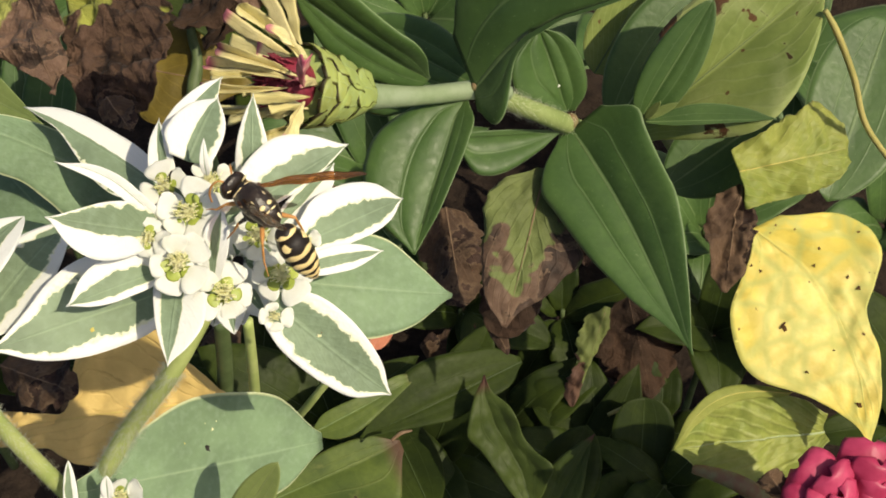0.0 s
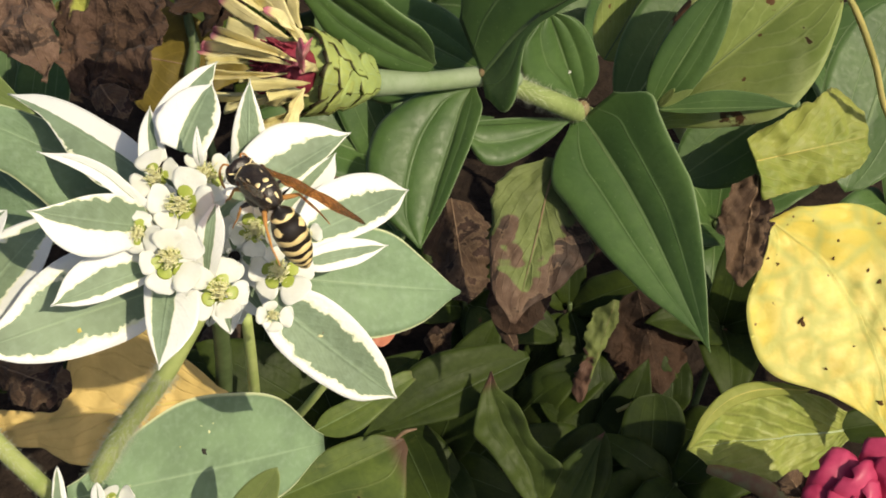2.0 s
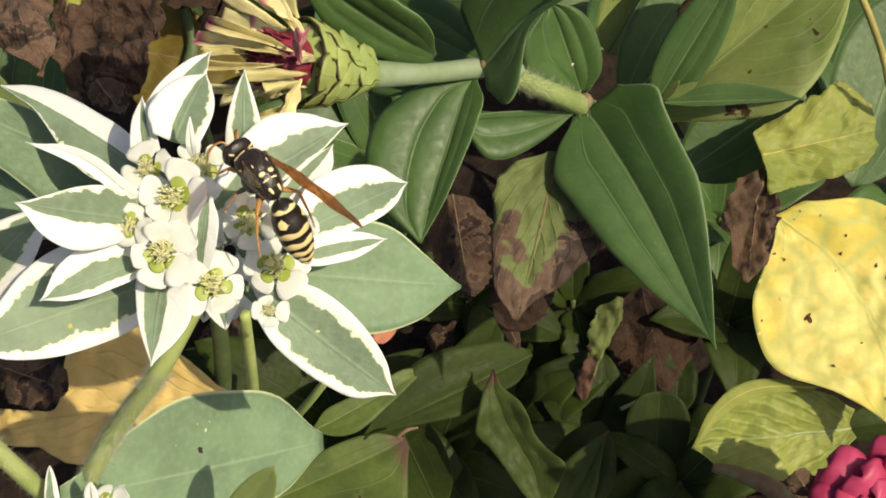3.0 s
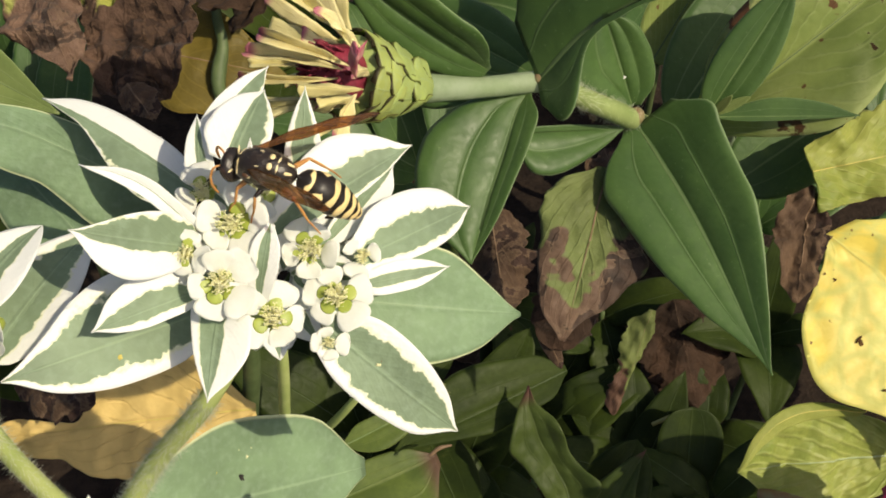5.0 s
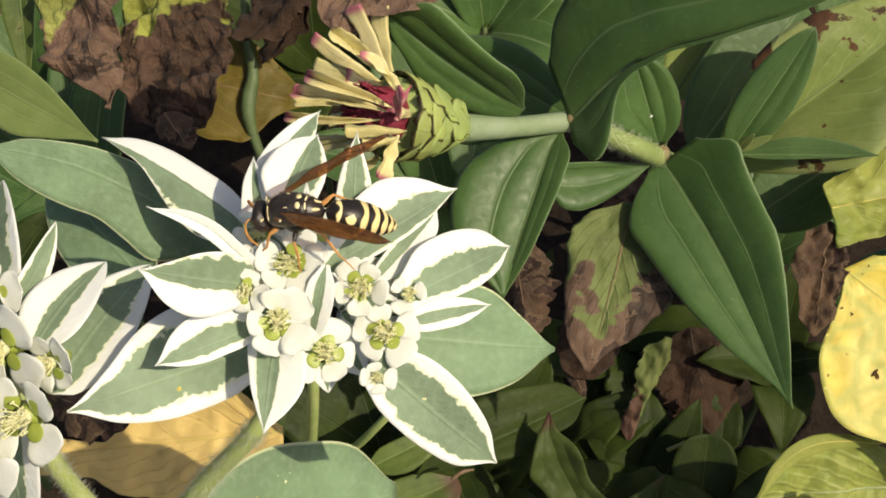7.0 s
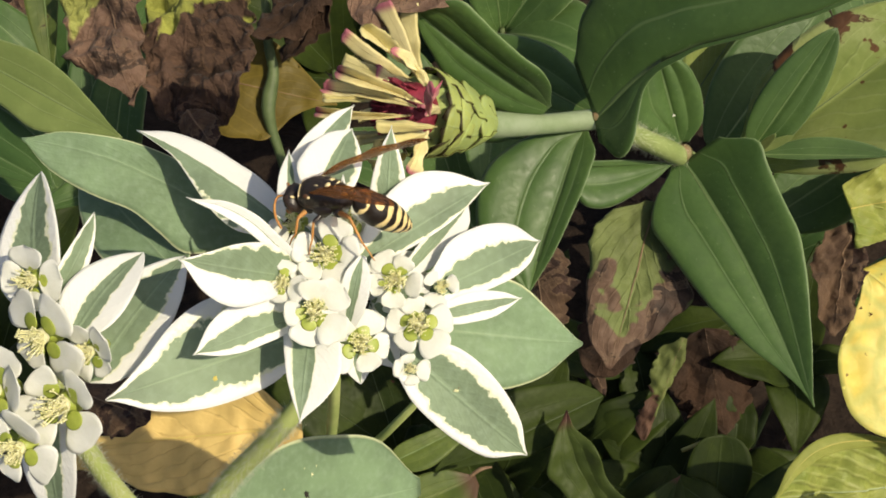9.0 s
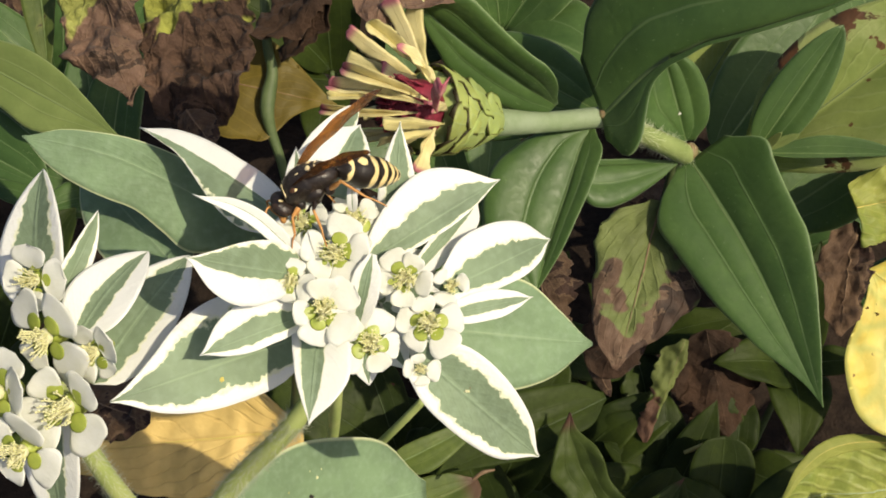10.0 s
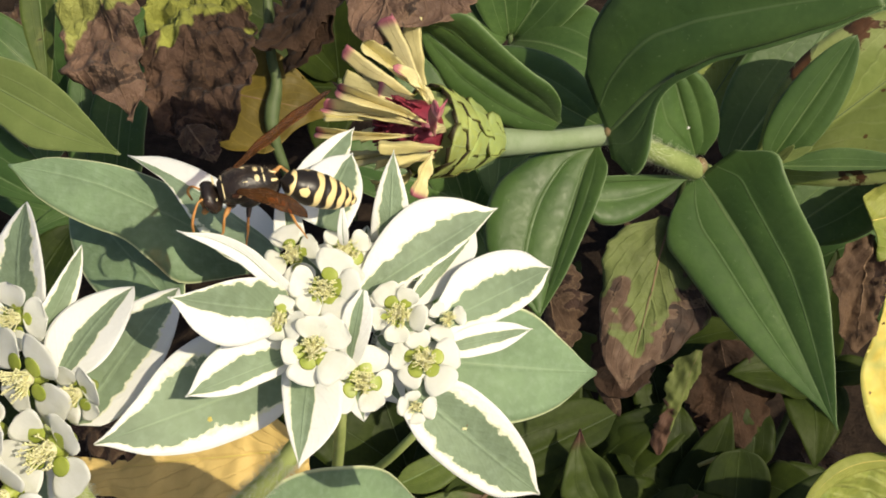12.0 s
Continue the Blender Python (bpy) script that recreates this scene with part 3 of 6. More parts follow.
def frame_of(face, spin=0.0):
    """A turn whose z looks along face, spun about it by some degrees."""
    z = Vector(face).normalized()
    x = Vector((1, 0, 0)) - z * z.x
    x.normalize()
    m = Matrix((x, z.cross(x), z)).transposed()
    return m @ Matrix.Rotation(radians(spin), 3, "Z")


# ---- ground ----
def make_ground():
    n, half = 90, 1.6
    vs, fs = [], []
    for i in range(n + 1):
        for j in range(n + 1):
            u, v = 2 * i / n - 1, 2 * j / n - 1
            x, y = half * u * abs(u) ** 1.2, 0.3 + half * v * abs(v) ** 1.2
            fade = max(0.0, min(1.0, (1.5 - max(abs(x), abs(y - 0.3))) / 0.6))
            vs.append((x * 1000, y * 1000, fade * (9 * noise.noise(Vector((x * 22, y * 22, 0))) + 4 * noise.noise(Vector((x * 90, y * 90, 3)))) - 11.8 * (1 - fade)))
    for i in range(n):
        for j in range(n):
            fs.append((i * (n + 1) + j, (i + 1) * (n + 1) + j, (i + 1) * (n + 1) + j + 1, i * (n + 1) + j + 1))
    far = 4000000.0
    k = len(vs)
    vs += [(-far, -far, -12), (far, -far, -12), (far, far, -12), (-far, far, -12)]
    fs.append((k, k + 1, k + 2, k + 3))
    tagged(mesh_object("ground", vs, fs, "soil"), "dark crumbly garden soil under the plants", "soil", kind="structure")


make_ground()


# ---- snow-on-the-mountain spurge ----
def cyathium(parent, at, size, face, spin, petals=5, seed=0, stamens=46, tilt=10, glands=True):
    """A tiny spurge flower: white lobes, green glands and a tuft of stamens."""
    rnd = random.Random(seed)
    f = Vector(face) + Vector((rnd.uniform(-0.22, 0.28), rnd.uniform(-0.25, 0.2), 0))
    m = frame_of(f, spin)
    c = Vector(at)
    o = ORIGIN[parent]
    head = attach(new("cyathium"), parent, "tiny white flower with green glands and pale stamens")
    cup_v, cup_f = ball(c - m @ Vector((0, 0, 0.9 * size)) - o, (0.75 * size, 0.75 * size, 1.1 * size), 6, 10, m)
    attach(mesh_object("cup", cup_v, cup_f, "spurge_gland"), head)
    for k in range(petals):
        an = 2 * math.pi * k / petals + rnd.uniform(-0.2, 0.2)
        out = Vector((math.cos(an), math.sin(an), 0))
        sz = size * rnd.uniform(0.75, 1.2)
        lift = radians(tilt + rnd.uniform(-18, 20))
        b0 = c + m @ (out * 0.85 * size)
        t0 = c + m @ (out * (0.85 * size + 1.95 * sz * math.cos(lift)) + Vector((0, 0, 1.95 * sz * math.sin(lift))))
        normal = m @ Vector((-math.sin(lift) * out.x, -math.sin(lift) * out.y, math.cos(lift)))
        vs, fs, uvs, rims = blade(b0, t0, (2.55 if petals > 4 else 2.9) * sz, normal, arch=0.08, cup=rnd.uniform(-0.1, 0.2), fold=2, a=0.55, b=0.33, wave=0.12, waves=1.2, thick=0.13, nu=12, nv=10, seed=seed * 7 + k, origin=o)
        attach(mesh_object("petal", vs, fs, "spurge_petal", uvs, rims), head)
        if glands:
            gm = m @ Matrix.Rotation(an, 3, "Z")
            gv, gf = ball(c + m @ (out * 1.10 * size) + m @ Vector((0, 0, 0.12 * size)) - o, (0.54 * size, 0.66 * size, 0.06 * size), 6, 14, gm @ Matrix.Rotation(-lift, 3, "Y"))
            attach(mesh_object("gland", gv, gf, "spurge_gland"), head, "shiny green gland")
    tuft = [ball(c + m @ Vector((0, 0, 0.05 * size)) - o, (0.50 * size, 0.50 * size, 0.34 * size), 6, 12, m)]
    for k in range(stamens):
        an, r = rnd.uniform(0, 6.3), math.sqrt(rnd.random()) * 0.72 * size
        foot = c + m @ Vector((math.cos(an) * r * 0.45, math.sin(an) * r * 0.45, 0.0)) - o
        end = c + m @ Vector((math.cos(an) * r * 1.35, math.sin(an) * r * 1.35, rnd.uniform(0.55, 1.45) * size)) - o
        v, f, _ = tube((foot, (foot + end) / 2 + Vector((rnd.uniform(-.1, .1), rnd.uniform(-.1, .1), 0.05)), end), (0.045 * size,) * 3, 5, 2)
        tuft.append((v, f))
        for e in (-1, 1):
            tuft.append(ball(end + m @ Vector((e * 0.11 * size, 0.04 * size, 0)), (0.085 * size, 0.07 * size, 0.07 * size), 4, 6))
    v, f = joined(tuft)
    tagged(attach(mesh_object("stamen_tuft", v, f, "spurge_stamen"), head, "tuft of pale yellow stamens"), kind="stuff")
    return head


def main_spurge():
    heart = (-2.5, -1.1, -10.0)
    root = (-52.5, -57.5, -88.0)
    p = thing("spurge_plant", root, "variegated snow-on-the-mountain spurge with white-edged bracts in full bloom", "flowering plant", "spurges in the bed")
    line = (root, (-27.2, -32.9, -40.0), (-18.7, -22.3, -28.0), (-10.6, -13.5, -17.5), heart)
    stalk("stem", p, line, (1.6, 1.35, 1.25, 1.15, 0.95), "spurge_stem", "hairy pale green stem", 12)
    fuzz(p, line[:4], 1.2, 3600, 1.25, 3)
    # large leaves below the head
    leaf("leaf", p, (-0.6, -2.2, -17.5), (24.2, -4.6, -29.5), 20, "spurge_leaf", fold=5, wl=(3.7, 6.3, 7.0, 6.5, 3.3, 0.1), wr=(3.7, 6.3, 6.8, 6.3, 4.3, 0.4), arch=1.5, seed=1)
    leaf("leaf", p, (-9.2, -3.4, -8.5), (-26.4, -9.6, 2.6), 20, "spurge_bract", fold=4, wl=(2.6, 4.0, 4.3, 4.0, 2.7, 0.1), wr=(3.9, 6.1, 6.6, 5.3, 2.4, 0.1), green=(0.68, 0.66), arch=1.0, seed=2)
    leaf("leaf", p, (-15.6, 7.1, -23.5), (-43.9, 18.2, -20.5), 20, "spurge_leaf", fold=5, wl=(0.8, 3.8, 6.3, 5.6, 4.7, 4.9, 4.3, 2.8, 0.1), wr=(1.3, 2.1, 2.4, 3.1, 3.1, 2.7, 2.2, 1.6, 0.1), bow=(0.0, -0.7, -1.3, -1.7, -1.9, -2.0, -1.6, -0.9, 0.0), arch=0.6, nu=36, seed=3)
    leaf("leaf", p, (-26.6, -31.6, -31.0), (3.6, -29.2, -61.0), 20, "spurge_leaf", fold=4, wl=(1.7, 6.5, 10.2, 10.2, 8.2, 1.3), wr=(1.3, 4.2, 6.5, 7.0, 5.9, 1.3), arch=1.0, seed=4)
    # bracts
    def bract(base, tip, width=10, green=(0.55, 0.55), **kw):
        sets = dict(fold=10, arch=0.8, a=0.42, b=0.85, thick=0.2, nu=30, nv=16)
        sets.update(kw)
        return leaf("bract", p, base, tip, width, "spurge_bract", green=green, **sets)
    bract((-11.6, 9.0, -14.0), (-29.8, 19.4, -19.0), green=(0.85, 0.14), wl=(2.8, 4.3, 4.2, 3.2, 1.9, 0.7, 0.3, 0.0), wr=(0.9, 2.6, 3.2, 3.2, 3.2, 2.9, 2.0, 0.0), fold=(4, -6), face=(0.3, 0.5, 1), seed=11)
    bract((-7.4, 2.3, -1.0), (-18.3, 10.8, 5.6), green=(0.04, 0.04), wl=(0.7, 1.0, 0.9, 0.9, 0.7, 0.0), wr=(0.6, 0.8, 0.9, 0.9, 0.7, 0.0), bow=(0.0, -1.4, -1.8, -2.0, -1.4, 0.0), fold=20, seed=12)
    bract((-8.8, 3.3, 0.5), (-18.0, 4.8, 9.6), green=(0.25, 0.8), wl=(1.5, 2.7, 3.5, 3.6, 2.5, 0.0), wr=(1.8, 2.8, 2.9, 2.3, 1.1, 0.0), seed=13)
    bract((-8.1, -0.8, -1.0), (-17.5, -4.7, 4.1), green=(0.5, 0.42), wl=(0.9, 1.4, 1.5, 1.5, 1.0, 0.0), wr=(1.5, 2.8, 3.4, 3.2, 2.2, 0.0), seed=14)
    bract((-6.6, -1.8, -2.5), (-6.9, -11.3, 2.8), green=(0.22, 0.62), wl=(1.6, 3.2, 3.6, 3.5, 2.2, 0.0), wr=(2.8, 2.6, 2.2, 1.7, 0.9, 0.0), seed=15)
    bract((3.2, -4.5, -5.5), (16.7, -16.1, -12.5), green=(0.62, 0.68), wl=(2.7, 4.1, 4.3, 3.7, 2.4, 0.1), wr=(2.3, 3.5, 3.8, 3.6, 2.8, 0.1), seed=16)
    bract((6.0, 1.9, -10.0), (17.9, 7.9, -19.9), green=(0.42, 0.6), wl=(2.1, 4.2, 4.6, 4.2, 2.9, 0.0), wr=(1.4, 2.2, 2.4, 2.4, 1.7, 0.0), seed=17)
    bract((5.8, -0.8, -10.0), (15.7, 1.3, -14.5), green=(0.35, 0.4), wl=(0.7, 1.5, 1.8, 1.6, 1.0, 0.0), wr=(0.7, 1.4, 1.5, 1.4, 0.8, 0.0), seed=18)
    bract((-2.5, 4.6, -7.0), (11.6, 14.1, -11.9), green=(0.42, 0.8), wl=(1.3, 3.4, 4.8, 5.0, 3.2, 0.0), wr=(0.5, 1.3, 1.6, 1.5, 0.9, 0.0), seed=19)
    bract((2.3, 3.3, -11.5), (9.4, 12.2, -17.5), green=(0.6, 0.25), wl=(0.6, 1.0, 1.1, 1.0, 0.6, 0.0), wr=(0.7, 1.7, 2.2, 2.2, 1.7, 0.0), seed=20)
    bract((-6.4, 11.6, -5.5), (-3.7, 19.5, -10.0), green=(0.2, 0.72), wl=(2.3, 3.6, 3.5, 3.0, 1.9, 0.0), wr=(2.7, 2.9, 2.9, 2.4, 1.3, 0.0), seed=21)
    bract((-10.6, 13.5, -10.0), (-4.0, 22.6, -14.5), green=(0.2, 0.8), wl=(1.0, 1.5, 1.7, 1.5, 1.0, 0.0), wr=(1.4, 2.5, 2.7, 2.2, 1.2, 0.0), seed=22)
    bract((0.4, 10.2, -10.0), (0.7, 19.8, -8.5), green=(0.6, 0.65), wl=(2.0, 2.0, 1.8, 1.4, 0.8, 0.0), wr=(2.0, 2.1, 1.9, 1.4, 0.7, 0.0), fold=4, seed=23)
    bract((-9.6, 10.4, -7.0), (-10.4, 16.8, -8.5), green=(0.2, 0.5), wl=(1.6, 1.5, 1.3, 1.0, 0.5, 0.0), wr=(1.6, 1.5, 1.3, 1.0, 0.5, 0.0), seed=24)
    bract((-3.6, 9.8, -2.5), (-3.7, 13.9, -1.0), 1.1, (0.1, 0.1), seed=25)
    bract((-2.8, -2.1, -1.8), (-1.2, 5.6, 2.0), green=(0.40, 0.25), wl=(0.5, 1.1, 1.4, 1.5, 1.3, 0.4), wr=(0.5, 1.1, 1.4, 1.5, 1.3, 0.4), seed=26)
    # short bracts crowding the heart
    rnd = random.Random(44)
    for k in range(13):
        an = 2 * math.pi * k / 13 + rnd.uniform(-0.15, 0.15)
        b0 = Vector((-3.6, 1.6, -13.0)) + Vector((math.cos(an) * 3.0, math.sin(an) * 4.0, rnd.uniform(-2, 1)))
        bract(b0, b0 + Vector((math.cos(an) * 6.5, math.sin(an) * 6.5, rnd.uniform(0, 3))), rnd.uniform(4.2, 5.6), (0.3, 0.25), seed=60 + k)
    for k in range(16):
        an = 2 * math.pi * k / 16 + rnd.uniform(-0.15, 0.15)
        b0 = Vector((-4.0, 1.3, -17.5)) + Vector((math.cos(an) * 2.5, math.sin(an) * 3.5, rnd.uniform(-1, 1)))
        bract(b0, b0 + Vector((math.cos(an) * 7.0, math.sin(an) * 6.0, rnd.uniform(1, 3))), rnd.uniform(4.5, 6.0), (0.12, 0.12), seed=90 + k)
    for k in range(12):
        an = 2 * math.pi * k / 12 + rnd.uniform(-0.1, 0.1)
        b0 = Vector((-2.1, -0.1, -14.5)) + Vector((math.cos(an) * 0.8, math.sin(an) * 0.8, rnd.uniform(-1, 0)))
        bract(b0, b0 + Vector((math.cos(an) * 8.0, math.sin(an) * 7.0, rnd.uniform(0.5, 2.0))), rnd.uniform(5.5, 6.8), (0.14, 0.14), seed=130 + k, nu=16, nv=10)
    # flowers
    for at, size, spin, n, seed in (
        ((-9.0, 8.7, -5.5), 1.2, 20, 4, 1), ((-3.9, 9.1, -7.0), 1.35, 50, 5, 2), ((-5.1, 5.6, 0.5), 1.45, 10, 5, 3),
        ((-9.2, 2.8, 2.0), 1.0, 75, 4, 4), ((-5.9, -0.1, 2.3), 1.4, 35, 5, 5), ((-1.5, -3.5, -1.3), 1.4, 0, 5, 6),
        ((1.7, 3.1, -5.5), 1.35, 60, 5, 7), ((4.4, -1.6, -5.5), 1.4, 25, 5, 8), ((3.6, -6.3, -5.5), 0.8, 5, 4, 9),
        ((6.5, 2.4, -10.0), 0.95, 15, 3, 10)):
        cyathium(p, at, size * 0.9, (0.1, 0.05, 1), spin, n, seed, glands=size > 0.97)


main_spurge()


def second_spurge():
    root = (-28.6, -36.9, -43.0)
    p = thing("spurge_plant", root, "smaller variegated spurge with white flowers beside the tall one", "flowering plant", "spurges in the bed")
    line = (root, (-31.3, -23.1, -20.5), (-32.6, -15.4, -10.0), (-34.3, -8.2, -4.0))
    stalk("stem", p, line, (1.3, 1.15, 1.05, 0.95), "spurge_stem", "hairy pale green stem", 12)
    fuzz(p, line, 1.05, 1800, 1.05, 5)
    def bract(base, tip, width, green=(0.55, 0.55), **kw):
        sets = dict(fold=12, arch=1.0, a=0.42, b=0.85, thick=0.2, nu=30, nv=16, face=(-0.15, 0.0, 1))
        sets.update(kw)
        return leaf("bract", p, base, tip, width, "spurge_bract", green=green, **sets)
    bract((-35.0, -1.0, -2.5), (-36.8, 13.6, -7.0), 8.8, (0.50, 0.62), seed=31, face=(-0.45, 0.0, 1))
    bract((-33.6, -0.3, -1.0), (-29.9, 9.3, -3.4), 3.1, (0.7, 0.6), seed=32, face=(0.6, -0.2, 0.7))
    bract((-29.8, -3.1, 2.0), (-24.7, 5.2, -4.0), 7.1, (0.28, 0.34), seed=33, face=(-0.3, 0.0, 1))
    bract((-29.2, -8.3, -1.0), (-22.3, 4.9, -13.0), 8.9, (0.6, 0.5), seed=34)
    bract((-33.7, -10.3, -2.5), (-34.9, -26.3, -13.0), 6.6, (0.4, 0.4), seed=35)
    leaf("leaf", p, (-24.4, 1.9, -22.0), (-39.5, 15.4, -31.0), 11.2, "spurge_leaf", fold=8, seed=36)
    for at, size, spin, n, seed in (
        ((-32.7, -3.3, 3.0), 1.7, 55, 4, 31), ((-27.9, -4.7, 3.0), 1.2, 40, 4, 32), ((-30.5, -10.1, 3.0), 1.8, 35, 4, 33), ((-34.7, -14.6, 3.0), 1.5, 60, 4, 34), ((-34.7, 2.1, 1.0), 1.3, 0, 4, 35), ((-37.6, -9.0, 2.0), 1.6, 0, 5, 36)):
        cyathium(p, at, size, (-0.45, -0.25, 1), spin, n, seed)


second_spurge()


def third_spurge():
    root = (-22.4, -48.1, -40.0)
    p = thing("spurge_plant", root, "low spurge shoot with a first white flower", "flowering plant", "spurges in the bed")
    stalk("stem", p, (root, (-20.6, -38.8, -31.0), (-20.8, -32.8, -28.0)), (1.2, 1.1, 0.9), "spurge_stem", "pale green stem", 10)
    cyathium(p, (-19.3, -31.3, -26.5), 1.0, (0, 0.3, 1), 30, 4, 71)
    leaf("bract", p, (-21.2, -31.7, -26.5), (-21.1, -28.2, -25.0), 1.8, "spurge_bract", green=(0.1, 0.1), seed=72)
    leaf("bract", p, (-26.2, -36.5, -28.0), (-27.0, -26.7, -28.0), 2.0, "spurge_bract", green=(0.7, 0.3), seed=73)
    leaf("bract", p, (-6.0, -37.6, -32.5), (1.4, -26.4, -25.0), 5.3, "side_leaf", "fresh light green leaf tip", seed=74)


third_spurge()


# ---- zinnias ----
def main_zinnia():
    root = (85.6, 18.4, -215.5)
    p = thing("zinnia_plant", root, "zinnia with dark green leaves on a bent hairy stem", "flowering plant", "zinnias in the bed")
    n1, n2 = (29.1, 26.8, -58.8), (45.1, 23.7, -83.5)
    line = (root, (57.1, 22.9, -118.0), n2, (36.0, 25.5, -70.0), n1, (19.2, 25.1, -53.5), (10.9, 24.3, -47.5))
    stalk("stem", p, line[:5] + ((29.9, 26.9, -58.6),), (1.8, 1.8, 1.75, 1.6, 1.5, 0.6), "zinnia_stem_low", "yellow-green hairy lower stem", 14)
    stalk("stem", p, ((33.5, 26.6, -62.0), (31.4, 26.7, -60.2)) + line[4:], (1.2, 1.5, 1.58, 1.5, 2.2), "zinnia_stem", "bent grey-green upper stem", 14)
    fuzz(p, line[2:5], 1.6, 1000, 1.4, 8)
    for c, radii in (((28.3, 26.9, -56.7), (1.0, 0.9, 0.55)), ((45.7, 24.2, -82.9), (1.4, 1.5, 1.2))):
        nv, nf = ball(Vector(c) + Vector((0, 0, 0.3)) - ORIGIN[p], radii, 8, 12)
        attach(mesh_object("node", nv, nf, "node"), p, "reddish swollen node")
    def zleaf(base, tip, **kw):
        sets = dict(fold=8, groove=0.55, thick=0.3, nu=36, nv=32)
        sets.update(kw)
        return leaf("leaf", p, base, tip, 10, "zinnia_leaf", **sets)
    zleaf((20.8, 27.6, -53.0), (1.0, 39.5, -43.0), wl=(1.9, 3.6, 4.5, 5.0, 5.0, 4.7, 3.4, 2.1, 0.1), wr=(0.5, 3.8, 5.3, 5.4, 5.7, 6.1, 6.6, 6.4, 1.0), seed=41, arch=1.0, face=(-0.42, -0.46, 1), fold=(10, 24), groove=0.35)
    zleaf((27.9, 26.5, -56.5), (58.5, 40.5, -32.0), wl=(9.0, 12.8, 14.2, 14.8, 14.6, 13.6, 12.8, 12.2, 11.6, 10.6, 9.3, 8.0, 6.5, 5.1), wr=(3.4, 7.7, 7.3, 2.2, 1.0, 0.8, 0.5, 0.5, 0.5, 0.5, 0.5, 0.5, 0.4, 0.2), bow=(0.0, 0.9, 1.9, 2.7, 3.2, 3.2, 3.1, 2.5, 1.9, 1.4, 1.0, 0.5, 0.3, 0.0), seed=42, arch=1.0, fold=(-4, 28), groove=0.6, nu=48)
    zleaf((26.4, 25.0, -58.0), (18.6, 0.6, -53.0), wl=(0.6, 2.9, 3.0, 2.8, 2.5, 2.2, 1.7, 0.9, 0.1), wr=(0.8, 6.2, 9.3, 11.2, 11.6, 11.1, 9.8, 6.9, 0.3), bow=(0.0, -0.5, -0.4, -0.3, -0.3, -0.3, -0.2, -0.1, 0.0), seed=43, fold=(42, 4), groove=0.55)
    zleaf((45.0, 25.9, -83.0), (39.2, 39.4, -74.0), wl=(0.4, 2.2, 3.9, 5.9, 7.7, 7.8, 7.3, 5.6, 0.4), wr=(1.3, 3.8, 4.9, 5.2, 5.3, 5.0, 4.5, 3.1, 0.3), seed=45, fold=(22, 8), cup=0.8, groove=0.5)
    zleaf((43.6, 22.2, -82.0), (24.5, 20.6, -76.0), wl=(0.3, 2.2, 4.0, 5.5, 6.6, 7.0, 5.9, 0.3), wr=(0.2, 0.5, 0.7, 0.9, 0.9, 0.9, 0.7, 0.1), seed=46, fold=(14, 30), groove=0.4)
    zleaf((45.9, 22.7, -83.0), (64.2, -16.0, -67.0), wl=(6.0, 10.1, 9.6, 9.0, 8.7, 8.5, 7.5, 6.3, 4.8, 3.4, 1.7, 0.1), wr=(2.4, 7.7, 10.6, 10.4, 9.9, 9.2, 8.2, 6.7, 5.2, 2.9, 0.9, 0.0), bow=(0.0, 0.4, 0.7, 1.0, 1.1, 1.1, 1.0, 0.8, 0.6, 0.3, 0.1, 0.0), seed=47, fold=(37, 2), groove=0.6, nu=48, nv=36)
    zleaf((28.2, 28.1, -64.0), (6.8, 40.6, -74.5), wl=(1.4, 5.7, 7.1, 6.6, 3.8, 0.3), wr=(1.4, 4.7, 6.1, 5.7, 3.8, 0.3), seed=48)
    zleaf((18.7, 25.7, -71.5), (3.4, 34.4, -82.0), wl=(1.5, 3.9, 4.9, 4.4, 2.7, 0.3), wr=(1.5, 3.9, 4.9, 4.4, 2.7, 0.3), seed=49)
    return p


main_zinnia()


